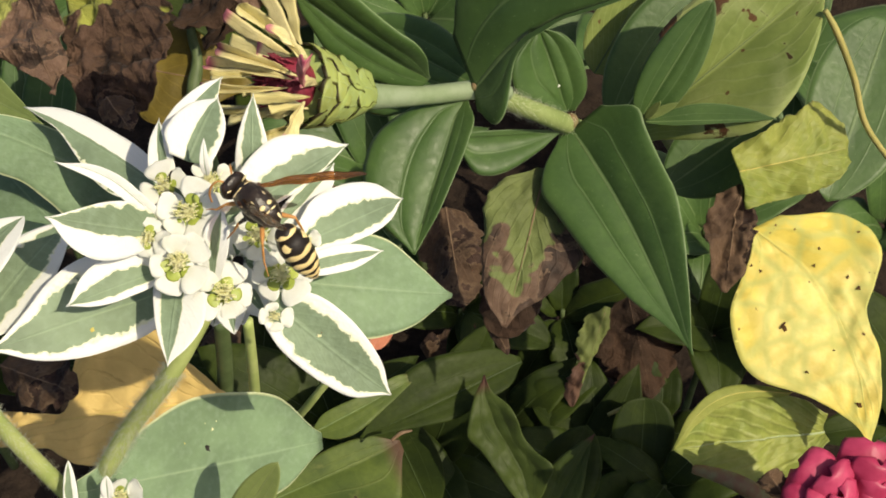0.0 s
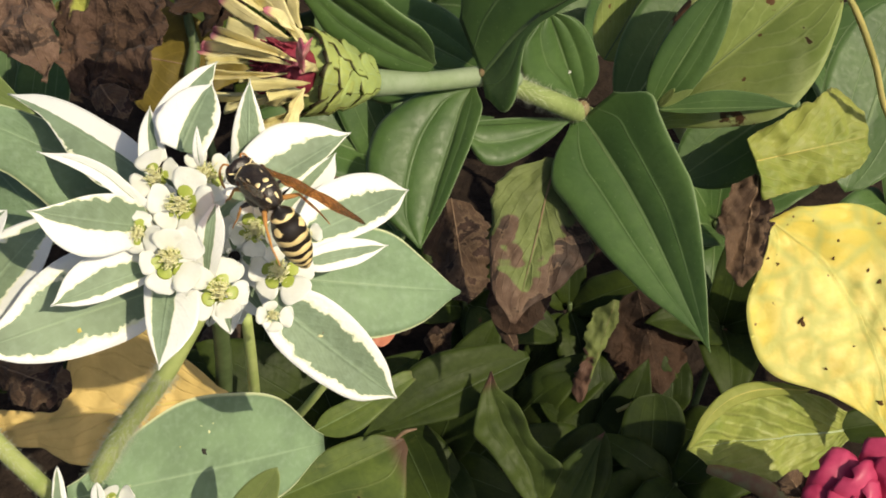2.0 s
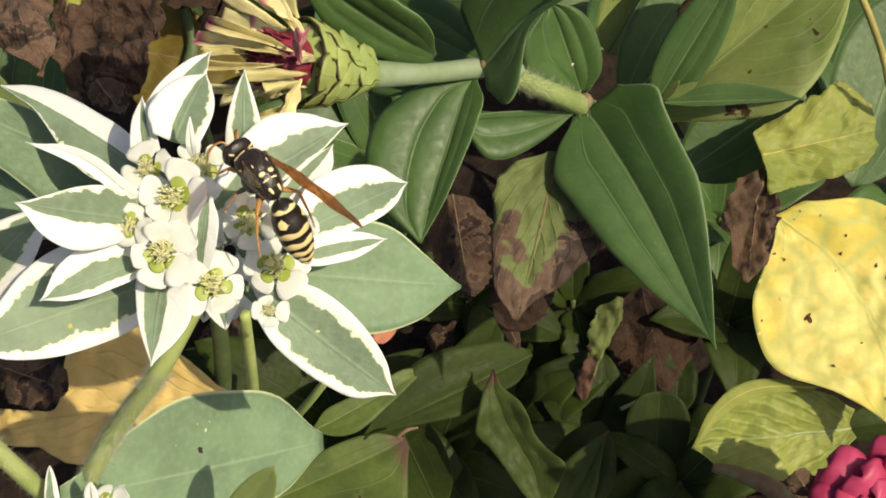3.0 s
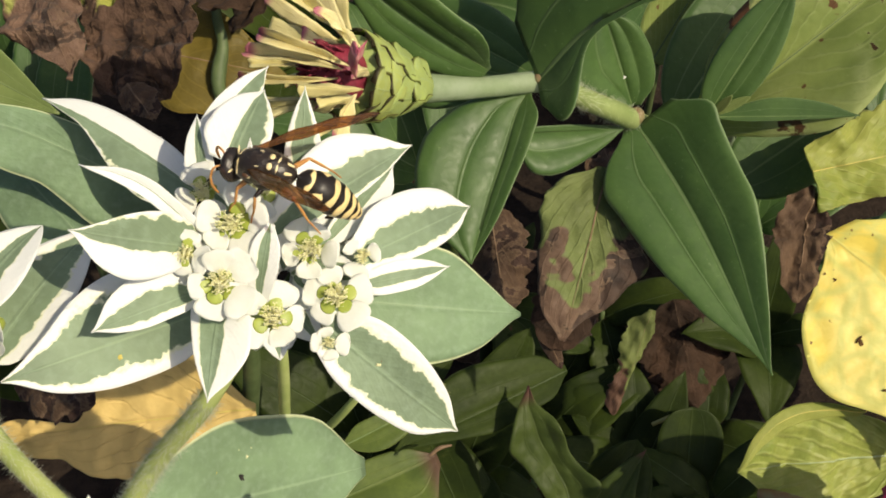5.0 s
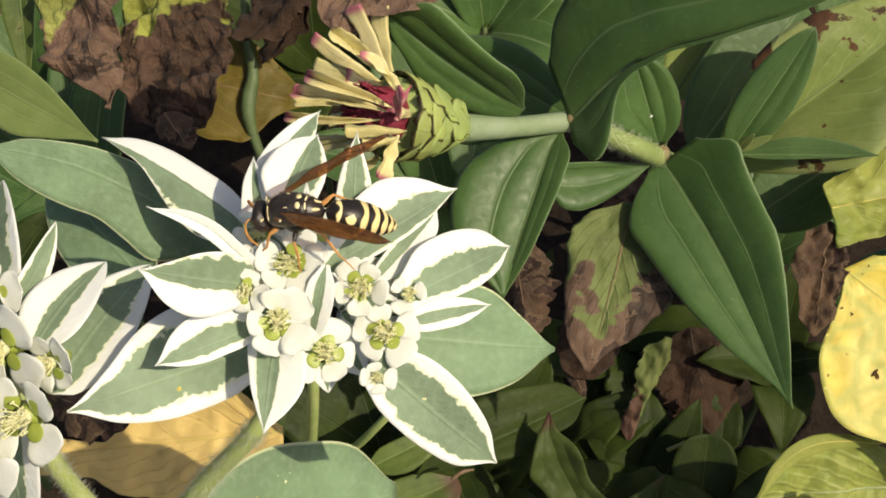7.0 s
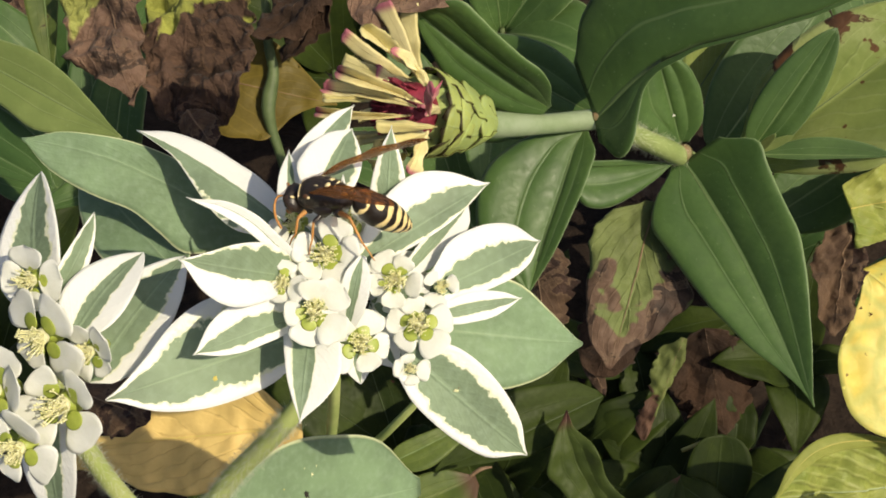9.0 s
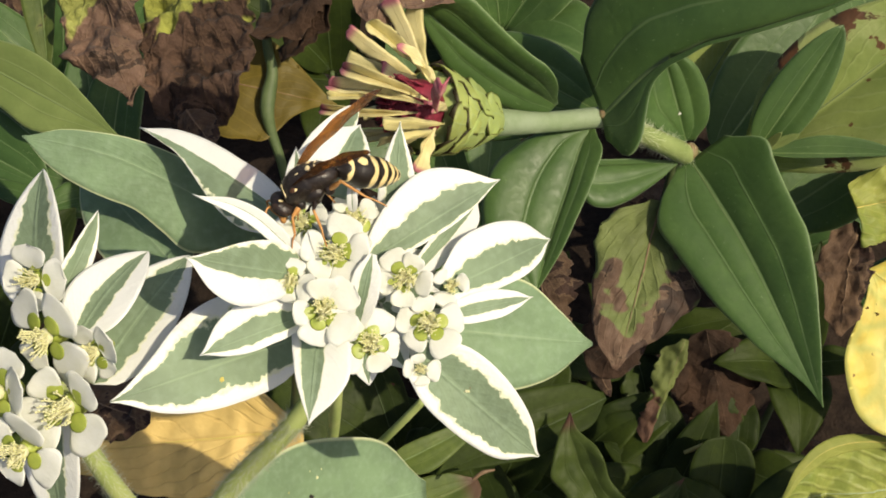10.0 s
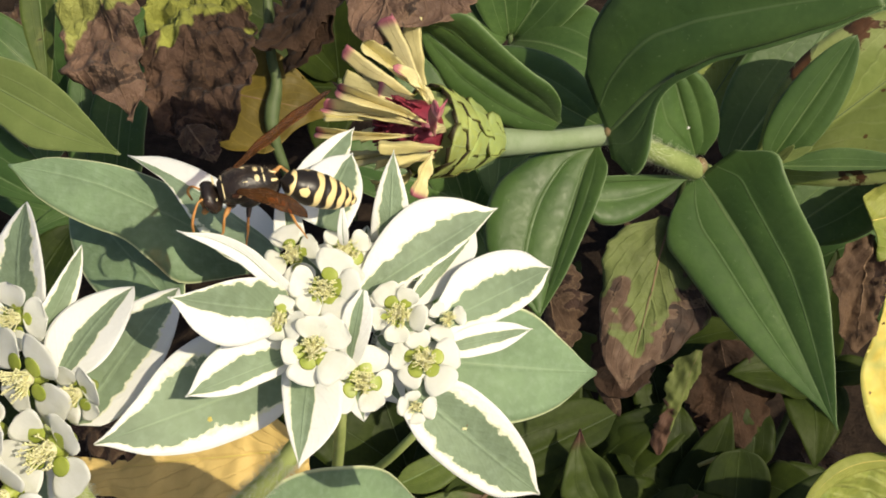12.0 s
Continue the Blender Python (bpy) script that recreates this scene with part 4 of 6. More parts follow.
def old_zinnia():
    root = (101.4, 25.5, -253.0)
    p = thing("zinnia_plant", root, "neighbouring zinnia with yellowing leaves spotted brown", "flowering plant", "zinnias in the bed")
    n = (63.1, 27.3, -100.0)
    stalk("stem", p, (root, (78.6, 26.7, -163.0), n), (1.8, 1.6, 1.2), "zinnia_stem", "green stem")
    leaf("leaf", p, (61.9, 25.4, -107.5), (94.5, 52.6, -91.0), 10, "zinnia_leaf_old", "pale yellow-green leaf with brown spots", wl=(3.2, 9.6, 12.3, 11.8, 8.0, 0.4), wr=(3.2, 9.1, 13.7, 13.0, 8.1, 0.4), fold=(3, 33), arch=2, seed=51, nu=40, nv=24, groove=0.4)
    leaf("leaf", p, (60.5, 26.4, -97.0), (71.9, 46.7, -86.5), 9.6, "zinnia_leaf", fold=12, seed=52, groove=0.4, nv=20, a=0.5, b=0.7)
    leaf("leaf", p, (61.0, 25.4, -95.5), (84.2, 25.3, -89.5), 10, "zinnia_leaf", fold=12, wl=(0.5, 2.1, 3.1, 2.9, 1.9, 0.1), wr=(0.3, 0.8, 0.8, 0.6, 0.4, 0.1), seed=53)
    leaf("leaf", p, (94.3, 31.5, -124.0), (70.7, 14.5, -127.0), 18.0, "zinnia_leaf", seed=54, b=0.6, fold=5)
    leaf("leaf", p, (58.9, 27.3, -124.0), (79.4, 57.9, -121.0), 20.1, "zinnia_leaf", seed=55, b=0.6)
    leaf("leaf", p, (123.0, 53.6, -140.5), (106.8, 11.8, -133.0), 25.1, "zinnia_leaf", seed=56)
    leaf("leaf", p, (56.0, 39.8, -133.0), (66.5, 58.0, -127.0), 13.4, "zinnia_leaf_old", "pale yellow-green leaf with brown spots", seed=57)
    leaf("bud_leaf", p, (61.0, 26.0, -95.5), (66.6, 28.6, -92.5), 1.7, "side_leaf", "tiny fresh green bud leaf", seed=58)
    leaf("bud_leaf", p, (61.0, 26.0, -95.5), (63.1, 28.7, -91.0), 1.5, "side_leaf", "tiny fresh green bud leaf", seed=59)


old_zinnia()

# ---- single leaves seen one by one ----
loose_leaf("bean_leaf", (84.0, 5.6, -106.0), (103.9, -35.8, -97.0), 10, "yellow_leaf", "bright yellow ageing bean leaf with brown specks", fold=3, wl=(5.6, 13.1, 15.0, 15.0, 13.5, 9.8, 5.7, 4.9, 5.1, 4.3, 3.5, 2.4, 0.2), wr=(0.6, 4.3, 10.3, 16.1, 18.7, 20.1, 20.6, 18.4, 13.5, 9.1, 5.1, 1.8, 0.1), bow=(0.0, 1.8, 3.6, 5.0, 5.5, 5.9, 6.2, 5.7, 5.0, 4.2, 2.9, 1.4, 0.0), crumple=0.9, seed=61, nu=60, nv=34, stalk_length=0)
loose_leaf("crinkled_leaf", (81.2, 16.7, -107.0), (104.8, 21.9, -112.0), 10, "crinkled_leaf", "crinkled yellow-green leaf with a scorched rim", fold=-6, wl=(4.4, 5.6, 6.4, 7.5, 8.4, 9.3, 10.3, 10.6, 5.0), wr=(7.6, 7.4, 7.2, 7.2, 7.3, 7.1, 6.7, 5.4, 3.0), crumple=1.5, wave=0.8, waves=2.5, seed=62, nu=48, nv=34, ragged=0.07, stalk_length=0)
loose_leaf("lime_leaf", (100.0, -35.5, -113.0), (68.3, -37.8, -106.0), 10, "lime_leaf", "lime green puckered leaf", fold=4, wl=(1.5, 5.8, 7.6, 7.8, 8.0, 6.9, 5.5, 4.0, 0.4), wr=(3.9, 6.8, 8.4, 9.4, 9.9, 9.7, 8.7, 6.5, 1.0), crumple=1.7, cup=1.2, seed=63, nu=48, nv=34, stalk_length=0)
loose_leaf("rotting_leaf", (41.3, 15.7, -84.0), (33.9, -12.1, -78.0), 10, "zinnia_leaf_rotting", "limp zinnia leaf, pale green and rotting to brown", wl=(0.6, 3.0, 5.6, 8.2, 10.2, 7.7, 5.7, 2.0, 0.2), wr=(1.6, 6.9, 8.9, 8.7, 7.6, 7.2, 6.0, 4.5, 0.8), fold=4, crumple=1.3, seed=64, nu=44, nv=34, ragged=0.05, groove=0.4, stalk_length=0)
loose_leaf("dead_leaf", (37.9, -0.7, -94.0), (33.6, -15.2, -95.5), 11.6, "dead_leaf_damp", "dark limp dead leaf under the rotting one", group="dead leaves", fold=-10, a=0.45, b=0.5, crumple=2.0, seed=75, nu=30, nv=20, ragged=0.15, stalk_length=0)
loose_leaf("dead_leaf", (31.1, -9.4, -100.0), (35.3, -18.4, -95.5), 3.2, "dead_leaf", "thin dry brown leaf tip", group="dead leaves", fold=-15, crumple=0.6, seed=76, nu=20, stalk_length=0)
loose_leaf("dead_leaf", (82.4, 14.3, -108.0), (77.3, -7.2, -104.0), 10, "dead_leaf", "crumpled dry brown leaf", group="dead leaves", wl=(0.6, 2.2, 4.7, 4.4, 3.4, 3.6, 2.5, 0.5), wr=(0.8, 4.2, 5.1, 5.7, 4.8, 3.8, 2.7, 0.5), fold=-12, crumple=3.2, seed=65, nu=44, nv=30, ragged=0.15, stalk_length=0)
loose_leaf("withered_leaf", (66.7, -14.1, -192.0), (57.7, -42.0, -196.0), 10, "withered_leaf", "narrow withered green and brown leaf", wl=(1.0, 2.2, 2.0, 1.2, 0.6, 0.5, 0.6, 0.1), wr=(0.6, 3.6, 4.6, 4.0, 3.2, 3.4, 3.6, 0.3), fold=-24, crumple=2.4, seed=66, ragged=0.35, nu=48, nv=24, stalk_length=0)
loose_leaf("tan_leaf", (-22.3, -30.2, -126.0), (-78.0, -37.9, -132.0), 10, "tan_leaf", "dull golden yellow leaf lying flat, torn at its rim", wl=(5.6, 9.0, 10.4, 10.9, 11.4, 11.9, 10.8, 9.6, 6.1, 4.8, 4.4, 4.6), wr=(0.9, 6.0, 12.1, 17.7, 19.2, 18.4, 15.8, 2.4, 1.9, 2.8, 3.1, 1.2), fold=3, crumple=1.2, seed=67, nu=60, nv=34, ragged=0.03, stalk_length=0)
loose_leaf("dead_leaf", (-65.1, 60.9, -121.0), (-56.3, 32.9, -113.0), 10, "dead_leaf_green", "hanging dead leaf, brown with yellow-green remains", group="dead leaves", wl=(4.5, 8.0, 7.1, 6.3, 5.4, 4.9, 4.5, 4.0, 2.5, 0.4), wr=(9.0, 9.4, 9.6, 9.7, 10.5, 11.4, 6.9, 5.1, 0.9, 0.2), fold=-8, crumple=3.0, wave=1.6, waves=4, seed=68, nu=56, nv=34, ragged=0.12, stalk_length=0)
loose_leaf("dead_leaf", (-47.8, 62.7, -127.0), (-40.5, 26.1, -115.0), 10, "dead_leaf_dark", "hanging curled dark brown dry leaf", group="dead leaves", wl=(8.7, 10.7, 10.7, 10.8, 10.5, 10.2, 9.5, 8.2, 5.9, 1.4, 0.3), wr=(11.1, 11.4, 11.8, 12.0, 12.2, 12.3, 12.1, 11.1, 10.1, 3.8, 0.2), fold=-10, crumple=4.6, wave=2.4, waves=3.5, seed=69, nu=60, nv=36, ragged=0.12, stalk_length=0)
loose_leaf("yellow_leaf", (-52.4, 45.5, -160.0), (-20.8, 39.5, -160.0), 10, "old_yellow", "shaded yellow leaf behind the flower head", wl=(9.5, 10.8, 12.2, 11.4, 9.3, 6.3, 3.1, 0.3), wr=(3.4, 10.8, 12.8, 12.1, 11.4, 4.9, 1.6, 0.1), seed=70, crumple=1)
loose_leaf("dead_leaf", (-0.4, 51.0, -41.8), (-4.3, 34.8, -36.0), 10, "dead_leaf_green", "brown curled leaf hanging over the zinnia head", group="dead leaves", wl=(10.5, 11.5, 11.4, 11.0, 9.8, 8.0, 2.9, 1.8, 0.6), wr=(4.8, 5.8, 5.9, 5.8, 5.4, 5.0, 4.2, 3.0, 0.5), fold=-10, crumple=1.8, seed=80, nu=44, nv=34, ragged=0.10, stalk_length=0)
loose_leaf("dead_leaf", (-45.2, 32.4, -112.0), (-38.6, 24.8, -108.0), 10, "dead_leaf", "dry orange-brown leaf tip hanging in the sun", group="dead leaves", wl=(0.6, 2.2, 3.1, 3.6, 3.0, 2.2, 0.4), wr=(2.0, 3.2, 3.4, 2.9, 1.8, 0.9, 0.2), fold=-12, crumple=1.2, seed=96, nu=26, nv=18, ragged=0.15, stalk_length=0)
loose_leaf("dead_leaf", (-64.3, -21.8, -110.5), (-48.7, -26.5, -103.0), 12.3, "dead_leaf", "dark shrivelled leaf over the tan leaf", group="dead leaves", fold=-14, crumple=2.2, seed=81, nu=30, nv=20, ragged=0.35, stalk_length=0)
loose_leaf("dead_leaf", (23.6, 10.7, -136.0), (27.2, -11.4, -130.0), 14.8, "dead_leaf", "dry brown leaf behind the bloom", group="dead leaves", fold=-14, crumple=2.5, seed=82, nu=30, nv=20, ragged=0.3, stalk_length=0)
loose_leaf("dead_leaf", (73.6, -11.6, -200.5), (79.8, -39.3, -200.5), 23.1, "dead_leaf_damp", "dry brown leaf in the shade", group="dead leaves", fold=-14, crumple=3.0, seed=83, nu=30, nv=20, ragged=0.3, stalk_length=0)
# Two leaves turned from the sun, their colour darkened as shade.
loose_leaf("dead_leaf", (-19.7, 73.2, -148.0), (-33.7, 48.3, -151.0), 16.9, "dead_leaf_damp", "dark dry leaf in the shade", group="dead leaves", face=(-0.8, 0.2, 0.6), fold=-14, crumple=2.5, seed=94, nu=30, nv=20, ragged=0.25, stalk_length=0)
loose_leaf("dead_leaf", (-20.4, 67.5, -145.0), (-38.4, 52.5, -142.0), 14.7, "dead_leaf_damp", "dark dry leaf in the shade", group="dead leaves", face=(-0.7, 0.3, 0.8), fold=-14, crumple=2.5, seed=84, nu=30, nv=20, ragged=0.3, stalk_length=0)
loose_leaf("lime_leaf", (91.5, -26.7, -106.0), (67.1, -37.3, -101.0), 3.4, "crinkled_leaf", "folded yellowish margin of a lime green leaf", fold=-14, bow=(0.0, -2.7, -4.6, -4.9, -3.1, 0.0), crumple=0.5, seed=85, stalk_length=0)
loose_leaf("low_leaf", (-80.1, 62.6, -130.0), (-76.3, 37.9, -128.0), 10, "olive_leaf", "narrow yellow-green leaf beside a dead one", group="low leaves", wl=(2.0, 3.4, 2.7, 2.0, 1.0, 0.1), wr=(3.0, 3.9, 3.6, 2.7, 1.5, 0.1), fold=16, seed=95, stalk_length=0)
loose_leaf("side_leaf", (-99.7, 47.6, -118.0), (-56.1, 26.1, -108.0), 10, "side_leaf", "plain olive green leaf behind the spurge", wl=(4.5, 4.9, 5.3, 6.5, 5.6, 3.0, 0.1), wr=(0.8, 4.6, 5.1, 5.7, 6.7, 3.6, 0.3), fold=10, seed=86, groove=0.4, nv=24, nu=36)
loose_leaf("side_leaf", (-104.1, 32.0, -124.0), (-71.9, 16.6, -118.0), 10, "zinnia_leaf", "plain unseen dark green leaf added to shade the low growth behind the spurge", wl=(5.6, 6.7, 7.9, 9.1, 8.2, 6.3, 0.4), wr=(0.8, 6.6, 5.5, 4.4, 3.3, 1.9, 0.3), fold=8, seed=87, groove=0.4, nv=24)
loose_leaf("low_leaf", (41.1, -24.4, -148.0), (4.6, -40.5, -138.0), 10, "low_leaf", "broad unseen dark green leaf added to shade the low growth low in the bed", group="low leaves", wl=(0.4, 3.6, 4.2, 4.6, 4.9, 3.8, 2.5, 1.3, 0.2), wr=(1.3, 5.7, 7.5, 9.0, 9.9, 9.4, 6.7, 4.1, 0.3), fold=(20, 8), seed=71, arch=2, groove=0.4, nu=36, nv=24, stalk_length=0)
loose_leaf("low_leaf", (-5.9, -39.0, -134.0), (17.7, -26.8, -140.0), 10, "olive_leaf", "narrow arching green leaf", group="low leaves", wl=(0.5, 2.6, 2.8, 2.5, 2.2, 2.6, 2.3, 0.3), wr=(0.6, 3.3, 4.3, 3.8, 2.8, 1.9, 0.9, 0.1), fold=(4, 22), seed=78, arch=2, groove=0.3, nv=20, stalk_length=0)
loose_leaf("low_leaf", (-20.9, -57.0, -138.0), (13.4, -41.6, -140.0), 10, "olive_leaf", "yellowing green leaf with a brown rim", group="low leaves", wl=(0.4, 1.5, 3.3, 4.5, 5.2, 5.0, 3.9, 0.4), wr=(0.4, 2.1, 4.7, 7.2, 9.8, 12.4, 11.8, 2.0), fold=(2, 26), seed=72, arch=1, groove=0.3, nu=36, nv=24, stalk_length=0)
loose_leaf("low_leaf", (42.6, -55.2, -139.0), (32.1, -26.2, -134.0), 10, "low_leaf_tipped", "upright green leaf with a dry tip", group="low leaves", wl=(1.7, 3.5, 4.7, 4.9, 5.7, 6.6, 5.1, 2.6, 0.2), wr=(2.3, 4.8, 7.1, 5.2, 4.4, 5.1, 4.4, 1.7, 0.0), bow=(0.0, -0.1, -0.3, 0.3, 0.9, 1.6, 1.5, 1.3, 0.0), fold=(14, 30), seed=73, groove=0.4, crumple=0.9, wave=0.5, waves=2.5, nu=40, nv=26, stalk_length=0)
loose_leaf("low_leaf", (47.7, -57.1, -140.0), (56.4, -39.2, -135.0), 10, "low_leaf_tipped", "pointed green leaf rising from the shade", group="low leaves", wl=(2.2, 5.7, 6.2, 5.4, 4.1, 2.3, 0.1), wr=(0.7, 3.7, 3.6, 2.7, 1.5, 0.6, 0.0), fold=(14, 24), seed=99, groove=0.4, crumple=0.6, nu=30, nv=22, stalk_length=0)
loose_leaf("low_leaf", (46.3, -60.7, -145.0), (55.9, -38.5, -143.5), 15.5, "low_leaf", "pointed unseen dark green leaf added to shade the low growth", group="low leaves", seed=79, groove=0.4, stalk_length=0)
loose_leaf("low_leaf", (74.3, -59.4, -185.5), (74.7, -36.6, -181.0), 16.1, "low_leaf", "rounded unseen dark green leaf added to shade the low growth", group="low leaves", seed=88, b=0.4, stalk_length=0)
loose_leaf("low_leaf", (20.2, -62.0, -163.0), (8.5, -33.0, -148.0), 14.7, "low_leaf", "unseen dark green leaf added to shade the low growth in the shade", group="low leaves", seed=89, stalk_length=0)


# ---- crumbs on the leaves ----
def crumbs():
    rnd = random.Random(12)
    spot, pale, yellow = "brown dead spot on the yellow leaf", "pale fallen stamen on a leaf", "yellow crumb on a leaf"
    for at, size, mat, label in (
        ((-11.5, -27.5, -44.1), 0.75, "chitin_dark", "black crumb on a spurge leaf"), ((8.6, -8.6, -7.0), 0.45, "spurge_stamen", "pale fallen stamen on a bract"), ((8.9, -8.2, -7.1), 0.3, "rib_brown", "brown crumb on a bract"),
        ((-10.9, -25.0, -44.9), 0.50, "spurge_stamen", pale), ((-11.8, -24.0, -43.9), 0.25, "spurge_stamen", pale), ((-14.2, -26.6, -41.6), 0.35, "rib_yellow", yellow), ((-16.4, -7.6, -2.0), 0.45, "rib_yellow", yellow),
        ((-19.9, -30.8, -36.5), 0.30, "spurge_stamen", pale), ((-10.4, -23.8, -45.3), 0.25, "spurge_stamen", pale),
        ((88.6, -13.6, -101.3), 1.35, "rot_spot", spot), ((84.8, -2.8, -104.0), 0.55, "rot_spot", spot), ((95.0, -1.7, -103.1), 0.50, "rot_spot", spot), ((101.3, -3.9, -102.3), 0.65, "rot_spot", spot), ((103.3, -6.0, -101.7), 0.85, "rot_spot", spot),
        ((92.6, -22.1, -99.7), 0.60, "rot_spot", spot), ((102.2, -28.3, -98.4), 1.0, "rot_spot", spot), ((96.2, 1.6, -103.6), 0.45, "rot_spot", spot), ((83.2, -1.7, -104.5), 0.50, "rot_spot", spot), ((97.8, -17.9, -100.0), 0.40, "rot_spot", spot),
        ((43.4, 30.1, -79.7), 0.45, "spurge_petal", "white speck of dust on a leaf")):
        bits = []
        for _ in range(1 if size < 0.4 else 4):
            off = Vector((rnd.uniform(-1, 1), rnd.uniform(-1, 1), 0)) * size * 0.30
            bits.append(ball(off, (size * rnd.uniform(0.35, 0.75), size * rnd.uniform(0.15, 0.35), size * 0.14), 5, 8, Matrix.Rotation(rnd.uniform(0, 3), 3, "Z")))
        v, f = joined(bits)
        lone(mesh_object("crumb", v, f, mat), at, label, "crumb", "crumbs on the leaves")


M["rot_spot"] = plain_material("rot_spot", (0.055, 0.030, 0.014), (0.11, 0.06, 0.02), 500, 0.8, 0.0001, 0.0, 0.1)
M["chitin_dark"] = plain_material("chitin_dark", (0.012, 0.010, 0.008), (0.025, 0.02, 0.015), 600, 0.7, 0.0001)
crumbs()
loose_leaf("petal", (13.4, -11.5, -88.0), (10.4, -16.5, -85.0), 3.5, "orange_petal", "fallen dull orange petal", "petal", seed=90, a=0.4, b=0.4, crumple=0.4, stalk_length=0)


# ---- the faded zinnia head ----
def zinnia_head():
    foot, mouth = Vector((11.8, 24.4, -48.2)), Vector((2.8, 24.7, -39.2))
    head = thing("zinnia_flower", foot, "faded zinnia flower head with curled cream ray petals and green scales", "flower")
    way = (mouth - foot).normalized()
    m = frame_of(way)
    o = ORIGIN[head]
    length = (mouth - foot).length
    def radius(s):
        return 2.0 + 3.7 * min(1.0, s * 1.05) ** 0.75
    # the core below the scales
    vs, fs, _ = tube([foot + way * (length * k / 6) for k in range(7)], [radius(k / 6) * 0.94 for k in range(7)], 18, 3)
    attach(mesh_object("receptacle", [v - o for v in vs], fs, "zinnia_scale"), head)
    rnd = random.Random(5)
    rows = 4
    for r in range(rows):
        s0 = -0.02 + r / rows * 0.80
        count = (5, 6, 7, 8)[r]
        for k in range(count):
            an = 2 * math.pi * (k + 0.5 * (r % 2)) / count + rnd.uniform(-0.10, 0.10)
            out = m @ Vector((math.cos(an), math.sin(an), 0))
            b0 = foot + way * (length * s0) + out * radius(max(0.0, s0)) * 0.90
            s1 = s0 + (0.46, 0.52, 0.50, 0.44)[r] * rnd.uniform(0.9, 1.1)
            t0 = foot + way * (length * s1) + out * (radius(min(1, s1)) * 1.02 + 0.08 + rnd.uniform(0, 0.28))
            vs, fs, uvs, rims = blade(b0, t0, rnd.uniform(2.5, 3.0) * radius(s0 + 0.25) * math.pi / count, out, arch=rnd.uniform(0.10, 0.30), cup=rnd.uniform(-0.9, -0.5), wave=0.20, waves=2.2, sweep=rnd.uniform(-0.3, 0.3), fold=0, a=0.30, b=0.20, thick=0.3, nu=16, nv=14, green=(0.99, 0.99), ragged=0.05, seed=r * 20 + k, origin=o)
            attach(mesh_object("scale", vs, fs, "zinnia_scale" if r < rows - 2 else "zinnia_scale_old", uvs, rims), head)
    # the dark red disc deep in the head
    dv, df = ball(mouth + way * 2.0 - o, (3.9, 3.9, 4.2), 10, 20, m)
    attach(mesh_object("disc", dv, df, "disc_red"), head, "dark red flower disc")
    bits = []
    for k in range(130):
        an, r = rnd.uniform(0, 6.3), 3.7 * math.sqrt(rnd.random())
        b = mouth + way * (3.6 * math.sqrt(max(0, 1 - (r / 4.0) ** 2)) + 2.0) + m @ Vector((math.cos(an) * r, math.sin(an) * r, 0)) - o
        v, f, _ = tube((b, b + way * rnd.uniform(0.8, 2.2) + m @ Vector((math.cos(an), math.sin(an), 0)) * 0.5), (0.22, 0.12), 5, 2)
        bits.append((v, f))
    v, f = joined(bits)
    tagged(attach(mesh_object("floret_mass", v, f, "disc_red"), head, "dark red disc florets"), kind="stuff")
    # withered ray petals, rolled along their length
    def ray(base, tip, width, material, roll):
        mid = Vector(base).lerp(Vector(tip), 0.5) - (foot + way * (length + 4))
        turn = rnd.choice((-1, -1, 1))
        vs, fs, uvs, rims = blade(base, tip, width, (mid.x * 0.4, mid.y * 0.4, mid.z * 0.2 + 4), fold=turn * roll * rnd.uniform(0.8, 1.5), arch=rnd.uniform(-0.6, 0.8), sweep=rnd.uniform(-0.6, 0.6), a=0.7, b=0.10, wave=0.4, waves=2.1, curl=rnd.uniform(-1.0, 1.0), thick=0.2, nu=24, nv=12, crumple=0.8, ragged=0.12, twist=rnd.uniform(-35, 35), seed=rnd.randrange(999), origin=o)
        attach(mesh_object("petal", vs, fs, material, uvs, rims), head)
